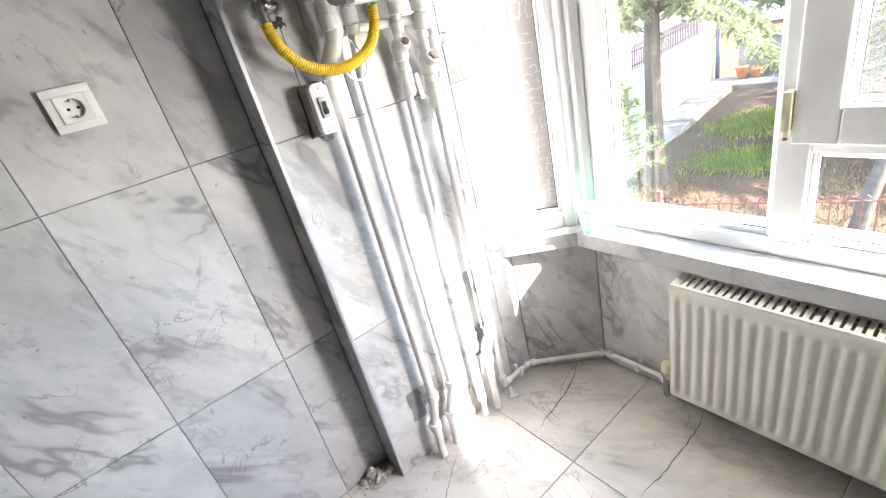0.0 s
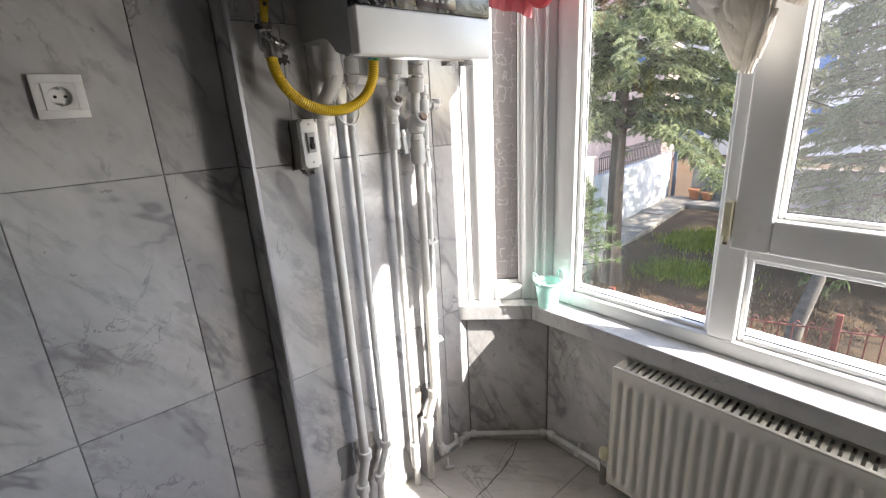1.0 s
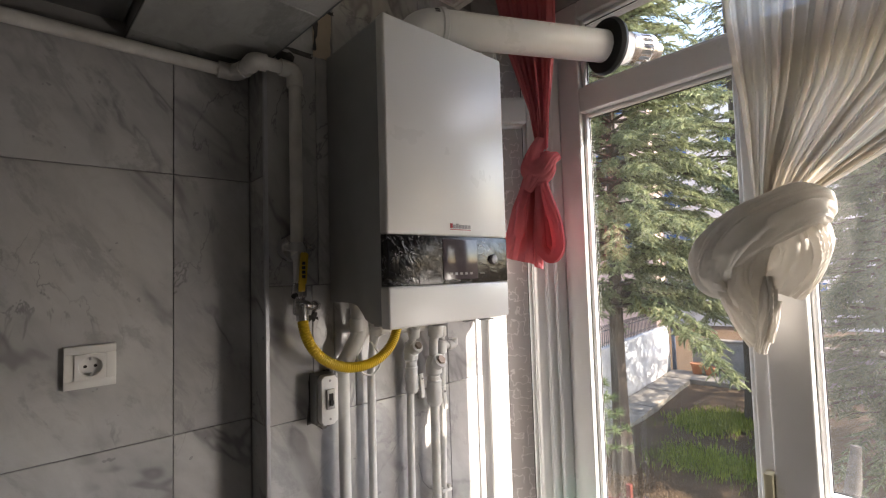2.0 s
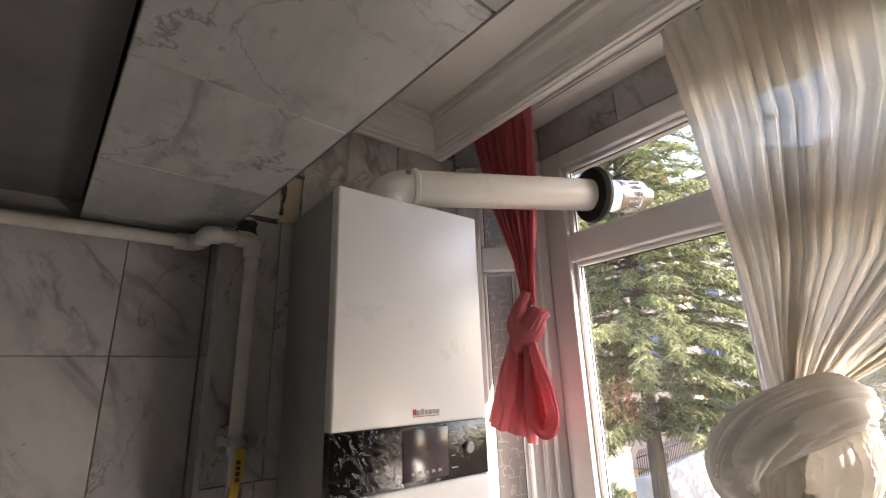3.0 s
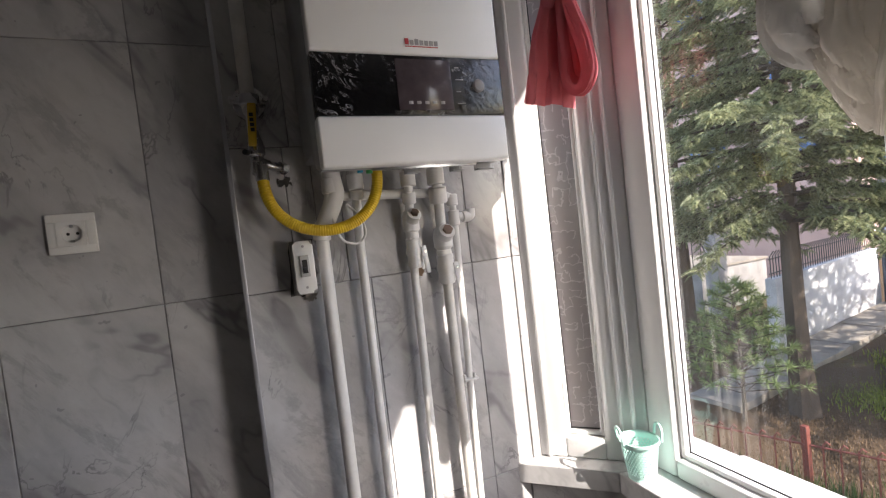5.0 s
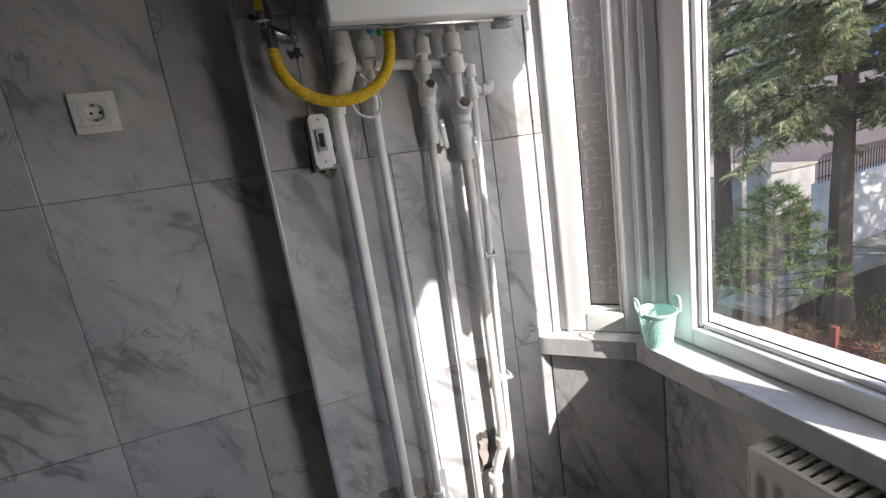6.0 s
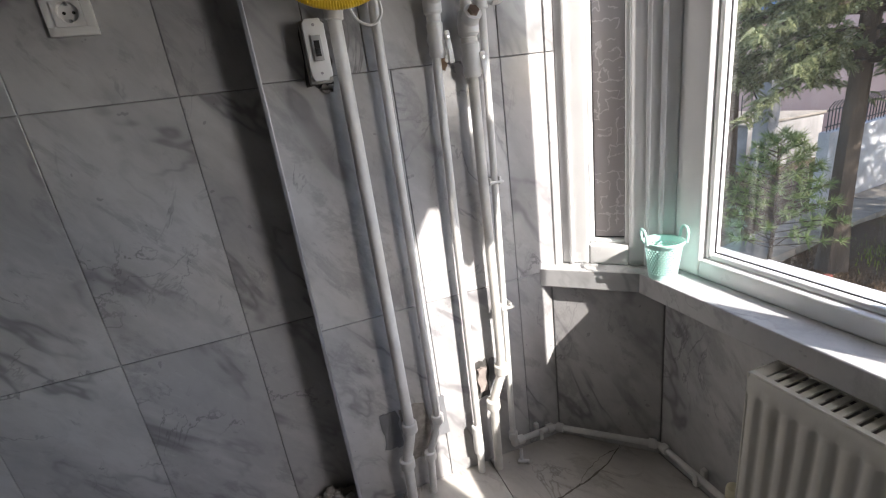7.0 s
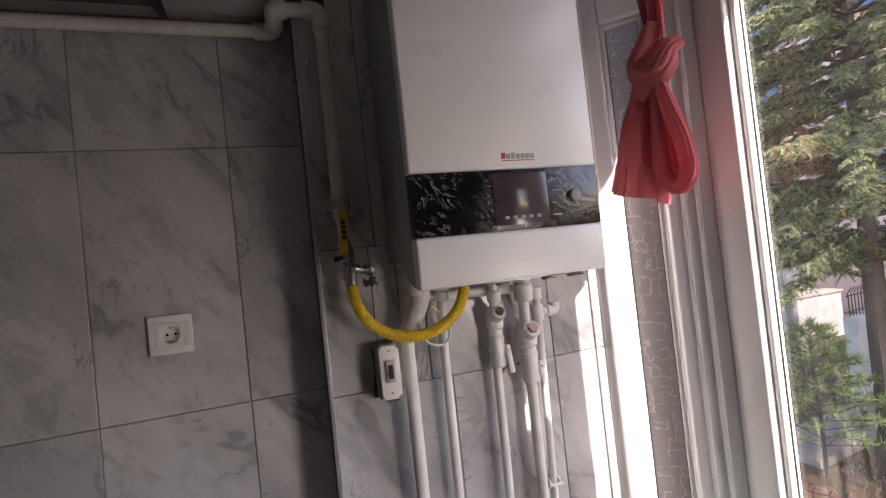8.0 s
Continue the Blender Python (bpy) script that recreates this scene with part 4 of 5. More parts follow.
def hose():
    pts = []
    a, b = Vector((0.381, 1.056, 1.455)), Vector((0.622, 1.005, 1.455))
    n = 220
    for i in range(n + 1):
        s = i / n
        ang = math.pi * s
        x = a.x + (b.x - a.x) * (0.5 - 0.5 * math.cos(ang))
        z = 1.455 - 0.130 * math.sin(ang) ** 0.80
        y = a.y + (b.y - a.y) * s - 0.020 * math.sin(ang)
        pts.append((x, y, z))
    return tube(pts, 0.0125, 16, section=lambda w, s: 1.0 + 0.055 * math.sin(s * 2 * math.pi * 74))


hs = thing("gas_hose", (0.51, 1.0, 1.30), "ribbed yellow gas hose looping from the cock to the boiler", "hose")
part("hose", hose(), YELLOW, hs)
part("ferrule", cyl((0.380, 1.057, 1.487), (0.381, 1.056, 1.446), 0.0145, 18, 0.002), CHROME, hs)
part("ferrule", cyl((0.622, 1.005, 1.452), (0.622, 1.008, 1.470), 0.0145, 18, 0.002), BRASS, hs)
wire = thing("thin_cable", (0.55, 1.05, 1.30), "thin white cable hanging below the boiler", "cable")
part("cable", tube([(0.512, 1.03, 1.44), (0.516, 1.04, 1.34), (0.535, 1.05, 1.296), (0.570, 1.055, 1.285), (0.592, 1.05, 1.305), (0.585, 1.04, 1.345), (0.55, 1.03, 1.38)], 0.0028, 8, 0.03), PIPE, wire)
tags = thing("plastic_tap_caps", (0.585, 0.93, 1.425), "small blue and green plastic tap caps under the boiler", "tap")
part("blue_cap", cyl((0.566, 0.93, 1.434), (0.566, 0.93, 1.443), 0.006, 16), plain("blue_plastic", (0.02, 0.35, 0.55), 0.4), tags)
part("green_cap", cyl((0.588, 0.94, 1.433), (0.588, 0.94, 1.443), 0.007, 16), plain("green_plastic", (0.05, 0.35, 0.10), 0.4), tags)

# ---- electric socket and breaker ----
sock = thing("wall_socket", (-0.010, Y_LEFT, 1.38), "white square wall socket on the marble tile", "socket")
sx, sz = -0.010, 1.380
for x0, x1, z0, z1 in ((-0.043, 0.043, 0.0265, 0.043), (-0.043, 0.043, -0.043, -0.0265), (-0.043, -0.0265, -0.0265, 0.0265), (0.0265, 0.043, -0.0265, 0.0265)):
    part("frame_side", box(sx + x0, sx + x1, Y_LEFT - 0.010, Y_LEFT + 0.001, sz + z0, sz + z1, 0.0012), SOCKET_WHITE, sock)


def socket_insert():
    """Square face with a round well."""
    bm = bmesh.new()
    n, half, r0 = 48, 0.0262, 0.0195
    rings = []
    for kind in ("back", "edge", "lip", "hole", "well", "floor"):
        ring = []
        for k in range(n):
            a = 2 * math.pi * k / n
            c, s2 = math.cos(a), math.sin(a)
            q = half / max(abs(c), abs(s2))
            rad, dep = {"back": (q, 0.0), "edge": (q, 0.0125), "lip": (r0 + 0.0018, 0.0125), "hole": (r0, 0.0118), "well": (r0 - 0.0008, 0.0022), "floor": (0.0004, 0.0020)}[kind]
            ring.append(bm.verts.new((sx + c * rad, Y_LEFT - dep, sz + s2 * rad)))
        rings.append(ring)
    for a, b in zip(rings, rings[1:]):
        for k in range(n):
            bm.faces.new((a[k], a[(k + 1) % n], b[(k + 1) % n], b[k]))
    return bm


insert = part("insert", socket_insert(), SOCKET_WHITE, sock)
for dx in (-0.0085, 0.0085):
    part("pin_hole", cyl((sx + dx, Y_LEFT - 0.0018, sz), (sx + dx, Y_LEFT - 0.0026, sz), 0.0032, 14), DARK, insert)
for dz in (-0.0165, 0.0165):
    part("earth_clip", box(sx - 0.0022, sx + 0.0022, Y_LEFT - 0.0110, Y_LEFT - 0.0015, sz + dz - 0.0035, sz + dz + 0.0035, 0.0006), CHROME, insert)

brk = thing("circuit_breaker_box", (0.448, 1.08, 1.25), "white plastic breaker box with one black switch on the tile", "breaker box")
bx0, bx1, by0, bz0, bz1 = 0.422, 0.466, 1.046, 1.190, 1.308
part("base", box(bx0 - 0.003, bx1 + 0.001, by0 + 0.022, Y_PIPE - 0.001, bz0 - 0.004, bz1 + 0.001, 0.003), plain("aged_plastic", (0.34, 0.33, 0.31), 0.6), brk)
part("cover", moved(prism([(bx0, bz0 + 0.010), (bx0 + 0.006, bz0), (bx1 - 0.009, bz0), (bx1 - 0.009, bz0 + 0.007), (bx1, bz0 + 0.007), (bx1, bz1 - 0.009), (bx1 - 0.007, bz1 - 0.009), (bx1 - 0.007, bz1), (bx0 + 0.008, bz1), (bx0, bz1 - 0.008)], -by0 - 0.024, -by0, 0.0018), Matrix.Rotation(radians(90), 4, "X")), SOCKET_WHITE, brk)
sw = part("breaker", box(0.434, 0.454, by0 - 0.006, by0 + 0.002, 1.228, 1.276, 0.001), plain("grey_breaker", (0.42, 0.41, 0.40), 0.4), brk)
part("toggle_slot", box(0.4385, 0.4495, by0 - 0.0068, by0 - 0.004, 1.236, 1.266), DARK, sw)
part("toggle", box(0.439, 0.449, by0 - 0.012, by0 - 0.005, 1.240, 1.250, 0.001), RUBBER, sw)
part("screw", cyl((0.444, by0 + 0.001, 1.296), (0.444, by0 - 0.001, 1.296), 0.003, 10), LOGO_GREY, brk)
part("screw", cyl((0.444, by0 + 0.001, 1.204), (0.444, by0 - 0.001, 1.204), 0.003, 10), LOGO_GREY, brk)

# ---- broken tile patches and rubble ----


def broken(name, x0, x1, z0, z1, seed, mat, label, depth=0.0025, y=None):
    r = random.Random(seed)
    outline = []
    for (xa, za), (xb, zb) in (((x0, z0), (x1, z0)), ((x1, z0), (x1, z1)), ((x1, z1), (x0, z1)), ((x0, z1), (x0, z0))):
        for k in range(5):
            s = k / 5
            outline.append((xa + (xb - xa) * s + r.uniform(-1, 1) * 0.005, za + (zb - za) * s + r.uniform(-1, 1) * 0.005))
    bm = bmesh.new()
    yy = Y_PIPE if y is None else y
    a = [bm.verts.new((x, yy - depth, z)) for x, z in outline]
    b = [bm.verts.new((x, yy + 0.001, z)) for x, z in outline]
    bm.faces.new(a)
    for k in range(len(a)):
        bm.faces.new((a[k], a[(k + 1) % len(a)], b[(k + 1) % len(b)], b[k]))
    return tagged(part(name, bm, mat, None, flat=True), label, "patch")


# rough plaster; the shade inside holes and gaps is put into its dark tone
HOLE = plain("rough_plaster_and_gap_shade", (0.10, 0.095, 0.09), 0.95, dirt=0.3, scale=35, bump=0.9)
PATCH = plain("grey_cut_tile", (0.24, 0.245, 0.26), 0.35, dirt=0.15)
broken("wall_patch", 0.420, 0.470, 0.175, 0.300, 1, PATCH, "darker grey cut tile piece behind the thick pipe")
broken("wall_patch", 0.476, 0.556, 0.110, 0.300, 2, CONCRETE, "rough mortar patch behind the two pipes", 0.0018)
broken("wall_patch", 0.585, 0.612, 0.165, 0.300, 3, PATCH, "darker grey cut tile strip beside the water pipe")
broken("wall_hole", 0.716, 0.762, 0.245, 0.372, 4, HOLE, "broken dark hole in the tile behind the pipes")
broken("wall_patch", 0.766, 0.806, 0.255, 0.370, 5, PATCH, "darker grey cut tile piece beside the bent pipe", 0.0016)
broken("wall_patch", 0.725, 0.752, 0.268, 0.350, 6, plain("plaster_lump", (0.42, 0.36, 0.33), 0.95, dirt=0.2, scale=30, bump=0.8), "pinkish plaster lump in the wall hole", 0.010)
broken("wall_hole", 0.444, 0.497, 2.137, 2.268, 7, plain("bare_cream_plaster", (0.62, 0.53, 0.42), 0.95, dirt=0.1, bump=0.6), "bare plaster where a tile corner is missing", 0.0012, Y_PIPE + 0.006)
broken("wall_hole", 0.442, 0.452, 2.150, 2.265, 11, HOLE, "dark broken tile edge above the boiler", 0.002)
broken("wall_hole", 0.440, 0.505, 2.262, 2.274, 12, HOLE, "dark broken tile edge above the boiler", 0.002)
broken("wall_hole", 0.345, 0.392, 2.083, 2.118, 8, HOLE, "flat dark patch for the shaded gap where the gas pipe meets the beam", 0.003)
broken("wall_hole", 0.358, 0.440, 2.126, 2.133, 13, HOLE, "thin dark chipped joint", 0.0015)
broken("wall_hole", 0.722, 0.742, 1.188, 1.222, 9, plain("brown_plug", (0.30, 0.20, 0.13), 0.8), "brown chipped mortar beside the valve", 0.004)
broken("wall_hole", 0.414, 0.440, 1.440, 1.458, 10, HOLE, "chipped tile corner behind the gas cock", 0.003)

# dark sheet paints the gap shadow round the breaker box's chipped tile
broken("wall_hole", 0.415, 0.473, 1.180, 1.309, 14, HOLE, "chipped tile edge and painted gap shadow round the breaker box", 0.002)
broken("wall_hole", 0.444, 0.466, 1.170, 1.184, 15, CONCRETE, "crumbled mortar under the breaker box", 0.010)

rub = thing("rubble_heap", (0.235, 1.175, 0.0), "small heap of broken mortar and tile chips in the wall corner", "rubble")
r = random.Random(21)
for i in range(46):
    d = abs(r.gauss(0, 0.5))
    s = r.uniform(0.004, 0.017) * (1.1 - min(d, 0.8))
    cx, cy = 0.235 + r.gauss(0, 0.028), 1.182 + r.gauss(0, 0.016) - 0.3 * (r.random() < 0.0)
    cy = min(cy, 1.205)
    bm = bmesh.new()
    bmesh.ops.create_icosphere(bm, subdivisions=1, radius=1)
    for v in bm.verts:
        v.co = Vector((v.co.x * s * r.uniform(0.7, 1.3), v.co.y * s * r.uniform(0.7, 1.2), v.co.z * s * r.uniform(0.5, 1.0)))
    moved(bm, Matrix.Translation((cx, cy, s * 0.5 + max(0, 0.028 * (1 - math.hypot((cx - 0.235) / 0.05, (cy - 1.185) / 0.03))))) @ Matrix.Rotation(r.uniform(0, 6), 4, "Z"))
    part("chip", bm, CONCRETE if i % 4 else WALL_TILE, rub, flat=True)
part("white_chip", moved(box(-0.012, 0.012, -0.008, 0.008, 0, 0.018, 0.002), Matrix.Translation((0.288, 1.160, 0.0)) @ Matrix.Rotation(0.5, 4, "Z")), SOCKET_WHITE, rub)
part("dust", turned((0.235, 1.172, -0.001), UP, [(0, 0.040), (0.004, 0.034), (0.012, 0.018), (0.016, 0.004)], 18), CONCRETE, rub)

# dark veins of the floor tiles
VEIN = plain("dark_marble_vein", (0.20, 0.175, 0.15), 0.25, dirt=0.3, scale=30)


def vein(points, w, seed):
    r = random.Random(seed)
    pts = rounded_path([(x, y, 0) for x, y in points], 0.05, 5)
    fine = []
    for a, b in zip(pts, pts[1:]):
        n = max(2, int((b - a).length / 0.008))
        for k in range(n):
            fine.append(a.lerp(b, k / n))
    bm = bmesh.new()
    last = None
    n = len(fine)
    for i, p in enumerate(fine):
        t = (fine[min(i + 1, n - 1)] - fine[max(i - 1, 0)]).normalized()
        s = Vector((-t.y, t.x, 0))
        c = p + s * (0.006 * noise.noise(Vector((i * 0.11, seed, 0))) + 0.003 * noise.noise(Vector((i * 0.45, seed, 3))))
        ww = w * (0.35 + 0.9 * abs(noise.noise(Vector((i * 0.2, seed * 3, 7))))) * min(1, 4 * i / n, 4 * (n - i) / n + 0.1)
        pair = [bm.verts.new((c.x + s.x * ww, c.y + s.y * ww, 0.0009)), bm.verts.new((c.x - s.x * ww, c.y - s.y * ww, 0.0009))]
        if last:
            bm.faces.new((last[0], last[1], pair[1], pair[0]))
        last = pair
    return bm


for i, (pts, w) in enumerate(((((1.16, 0.985), (1.07, 0.94), (0.985, 0.905), (0.90, 0.895), (0.82, 0.885), (0.76, 0.865)), 0.0050), (((1.15, 0.965), (1.08, 0.965), (1.0, 0.945), (0.92, 0.90)), 0.0018), (((1.18, 0.49), (1.08, 0.465), (0.975, 0.473), (0.87, 0.47), (0.75, 0.485)), 0.0045), (((0.52, 1.05), (0.43, 0.98), (0.35, 0.92), (0.27, 0.80)), 0.0028), (((0.70, 0.60), (0.62, 0.56), (0.58, 0.50), (0.50, 0.47)), 0.0030))):
    part("vein", vein(pts, w, i + 2), VEIN, floor, "dark brown vein in the marble", flat=True)

# ---- curtain rail, red curtain, sheer curtain ----
rail = thing("curtain_rail", (1.10, 0.3, Z_TOP), "slim white double curtain rail under the ceiling", "curtain rail", kind="structure")
for dx in (0.0, 0.045):
    part("track", tube([(1.09 + dx, Y_S + 0.01, Z_TOP - 0.007), (1.09 + dx, 0.84, Z_TOP - 0.007), (0.99 + dx, 0.98, Z_TOP - 0.007)], 0.0065, 8, 0.03), PVC, rail)
    part("slot", tube([(1.09 + dx, Y_S + 0.01, Z_TOP - 0.0125), (1.09 + dx, 0.84, Z_TOP - 0.0125), (0.99 + dx, 0.98, Z_TOP - 0.0125)], 0.0018, 6, 0.03), GASKET, rail)


def lerp_rows(rows, v):
    for a, b in zip(rows, rows[1:]):
        if v <= b[0]:
            s = (v - a[0]) / (b[0] - a[0])
            s = s * s * (3 - 2 * s)
            return [p + (q - p) * s for p, q in zip(a[1:], b[1:])]
    return list(rows[-1][1:])


def drape(rows, folds, seed, nu=150, nv=90):
    """Hanging cloth: rows of (v, left xyz, right xyz, fold depth) from top to bottom."""
    def f(u, v):
        lx, ly, lz, rx, ry, rz, amp = lerp_rows(rows, v)
        ph = folds * u * 2 * math.pi + 3.2 * noise.noise(Vector((u * 3.1, v * 0.7, seed + 9))) + 1.3 * noise.noise(Vector((u * 8, v * 2.4, seed)))
        size = 0.75 + 0.9 * noise.noise(Vector((u * 6, v * 0.8, seed + 3)))
        w = size * (math.sin(ph) + 0.35 * math.sin(2.3 * ph + seed)) + 0.6 * noise.noise(Vector((u * 11, v * 3, seed + 5)))
        dx, dy = rx - lx, ry - ly
        ln = math.hypot(dx, dy) or 1
        nx, ny = -dy / ln, dx / ln
        uu = u + 0.25 / folds / 2 / math.pi * math.cos(ph) * 1.5
        return (lx + dx * uu + nx * amp * w, ly + dy * uu + ny * amp * w, lz + (rz - lz) * u + 0.2 * amp * math.cos(ph * 0.5))
    return sheet(nu, nv, f)


def folded(points, r, seed, folds=9, depth=0.13, flat=0.8, fillet=0.03, seg=64):
    """A twisted rope of cloth with long creases."""
    pts = rounded_path(points, fillet, 8)
    fine = []
    for a, b in zip(pts, pts[1:]):
        n = max(1, int((b - a).length / 0.006))
        fine += [a.lerp(b, k / n) for k in range(n)]
    fine.append(pts[-1])

    def sec(a, s):
        ca, sa = math.cos(a), math.sin(a)
        twist = a + 1.6 * s + 0.5 * math.sin(5 * s + seed)
        w = folds * twist / 2 + 1.6 * math.sin(2 * a + seed) + 1.8 * noise.noise(Vector((ca, sa, s * 2.5 + seed)))
        c = 1 - 2 * abs(math.sin(w)) ** 0.7
        f = 1 - 2 * abs(math.sin(2.7 * w + 3 * noise.noise(Vector((ca * 2, sa * 2, s * 5 + seed))))) ** 0.6
        g = noise.noise(Vector((ca * 1.5, sa * 1.5, s * 4 + seed)))
        return (1 - 0.5 * depth - depth * c * 0.8 - 0.35 * depth * f + 0.14 * g) * (flat + (1 - flat) * ca ** 2)
    return tube(fine, r, seg, section=sec)


red = thing("red_curtain", (1.09, 0.9, 2.56), "coral red cotton curtain tied in a knot by the corner window", "curtain")
part("drape", drape([
    (0.00, 1.015, 1.000, 2.560, 1.105, 0.800, 2.560, 0.010),
    (0.10, 1.020, 0.990, 2.500, 1.105, 0.795, 2.500, 0.018),
    (0.45, 1.045, 0.955, 2.270, 1.110, 0.810, 2.270, 0.020),
    (0.78, 1.072, 0.895, 2.060, 1.108, 0.842, 2.060, 0.018),
    (1.00, 1.085, 0.882, 1.930, 1.102, 0.848, 1.930, 0.010)], 6, 2), RED_CLOTH, red)
part("knot", joined(
    folded([(1.098, 0.868, 1.965), (1.082, 0.893, 1.915), (1.066, 0.902, 1.868), (1.072, 0.862, 1.838), (1.098, 0.842, 1.868), (1.108, 0.862, 1.915)], lambda s: 0.022 + 0.012 * math.sin(math.pi * s), 3, 4, 0.10),
    folded([(1.118, 0.828, 1.905), (1.085, 0.835, 1.890), (1.060, 0.868, 1.850), (1.064, 0.905, 1.805)], lambda s: 0.016 + 0.012 * math.sin(math.pi * s), 5, 4, 0.10)), RED_CLOTH, red)
part("tail", drape([
    (0.0, 1.066, 0.922, 1.850, 1.086, 0.872, 1.850, 0.012),
    (0.35, 1.056, 0.960, 1.760, 1.086, 0.868, 1.750, 0.016),
    (0.7, 1.046, 0.992, 1.670, 1.090, 0.874, 1.640, 0.018),
    (1.0, 1.040, 1.016, 1.605, 1.096, 0.886, 1.556, 0.015)], 3, 4, 80, 50), RED_CLOTH, red)
part("back_tail", drape([
    (0.0, 1.090, 0.912, 1.850, 1.100, 0.868, 1.850, 0.010),
    (0.5, 1.090, 0.950, 1.720, 1.106, 0.862, 1.720, 0.014),
    (1.0, 1.086, 0.985, 1.600, 1.110, 0.868, 1.575, 0.014)], 2, 9, 60, 40), RED_CLOTH, red)
part("loop", folded([(1.084, 0.868, 1.850), (1.084, 0.842, 1.760), (1.092, 0.822, 1.690), (1.098, 0.818, 1.620), (1.096, 0.840, 1.588), (1.090, 0.868, 1.615), (1.088, 0.872, 1.740), (1.088, 0.872, 1.830)], lambda s: 0.017 + 0.011 * math.sin(math.pi * s), 14, 4, 0.17, 0.65), RED_CLOTH, red)

sheer = thing("sheer_curtain", (1.12, 0.0, 2.56), "cream sheer curtain gathered into a big hanging knot", "curtain")
HANG = Matrix.Translation((0.072, 0, 0)) @ Matrix.Diagonal((1, 1.045, 1, 1))
part("drape", moved(drape([
    (0.00, 1.060, 0.378, 2.562, 1.060, -0.440, 2.562, 0.011),
    (0.03, 1.060, 0.372, 2.535, 1.060, -0.440, 2.535, 0.008),
    (0.07, 1.060, 0.374, 2.505, 1.060, -0.440, 2.505, 0.013),
    (0.40, 1.062, 0.345, 2.230, 1.062, -0.330, 2.180, 0.015),
    (0.70, 1.066, 0.322, 1.950, 1.070, -0.090, 1.880, 0.017),
    (0.90, 1.072, 0.310, 1.770, 1.076, 0.130, 1.745, 0.017),
    (1.00, 1.074, 0.304, 1.680, 1.080, 0.220, 1.690, 0.012)], 21, 6, 420, 120), HANG), SHEER, sheer)
part("wrap", moved(folded([(1.095, 0.235, 1.650), (1.060, 0.206, 1.668), (1.034, 0.220, 1.672), (1.016, 0.275, 1.646), (1.008, 0.335, 1.612), (1.016, 0.378, 1.566), (1.046, 0.392, 1.520), (1.092, 0.365, 1.500)], lambda s: 0.034 + 0.022 * math.sin(math.pi * min(1, 0.05 + 0.85 * s)), 21, 9, 0.17, 0.82, 0.04, 128), HANG), SHEER_THICK, sheer)
part("knot", moved(joined(
    folded([(1.100, 0.300, 1.690), (1.090, 0.250, 1.655), (1.072, 0.228, 1.600), (1.062, 0.236, 1.545), (1.066, 0.268, 1.490)], lambda s: 0.037 + 0.014 * math.sin(math.pi * s), 24, 7, 0.15, 0.85, 0.04, 128),
    folded([(1.062, 0.300, 1.640), (1.056, 0.330, 1.580), (1.052, 0.345, 1.500), (1.056, 0.330, 1.430), (1.064, 0.312, 1.368)], lambda s: 0.054 * (1 - 0.60 * s ** 1.7), 27, 9, 0.18, 0.85, 0.04, 128)), HANG), SHEER_THICK, sheer)
part("tail", moved(joined(
    folded([(1.046, 0.282, 1.520), (1.032, 0.286, 1.455), (1.036, 0.298, 1.392), (1.050, 0.308, 1.356)], lambda s: 0.018 * (1 - 0.3 * s), 31, 4, 0.22),
    folded([(1.036, 0.270, 1.470), (1.028, 0.276, 1.420), (1.036, 0.288, 1.382)], 0.009, 33, 3, 0.2)), HANG), SHEER_THICK, sheer)

# ---- mint basket on the sill ----


def basket_wall():
    """Tapered perforated wall: rows of holes between thin bars."""
    verts, faces = [], []
    n, rows = 64, 11
    h = 0.098

    def ring(z, off):
        rad = 0.034 + 0.0125 * (z / h) + off
        return [(rad * 1.0 * math.cos(2 * math.pi * k / n), rad * 0.92 * math.sin(2 * math.pi * k / n), z) for k in range(n)]

    def solid(z0, z1, k0=None):
        base = len(verts)
        for z in (z0, z1):
            for off in (0.0, -0.0016):
                verts.extend(ring(z, off))
        o0, i0, o1, i1 = base, base + n, base + 2 * n, base + 3 * n
        ks = range(n) if k0 is None else [k for k in range(n) if k % 2 == k0]
        for k in ks:
            q = (k + 1) % n
            faces.extend([(o0 + k, o0 + q, o1 + q, o1 + k), (i0 + q, i0 + k, i1 + k, i1 + q), (o1 + k, o1 + q, i1 + q, i1 + k), (o0 + q, o0 + k, i0 + k, i0 + q)])
            if k0 is not None:
                faces.extend([(o0 + k, o1 + k, i1 + k, i0 + k), (o0 + q, i0 + q, i1 + q, o1 + q)])
    solid(0.0, 0.014)
    z = 0.014
    step = (h - 0.014 - 0.012) / rows
    for i in range(rows):
        solid(z, z + step * 0.62, i % 2)
        solid(z + step * 0.62, z + step)
        z += step
    solid(z, h)
    return mesh_arrays("basket_wall", verts, faces)


bk = new("basket")
bk.location = (1.185, 0.872, Z_SILL)
tagged(bk, "small mint green perforated plastic basket with two handles", "basket")
bk.rotation_euler = (0, 0, radians(-25))
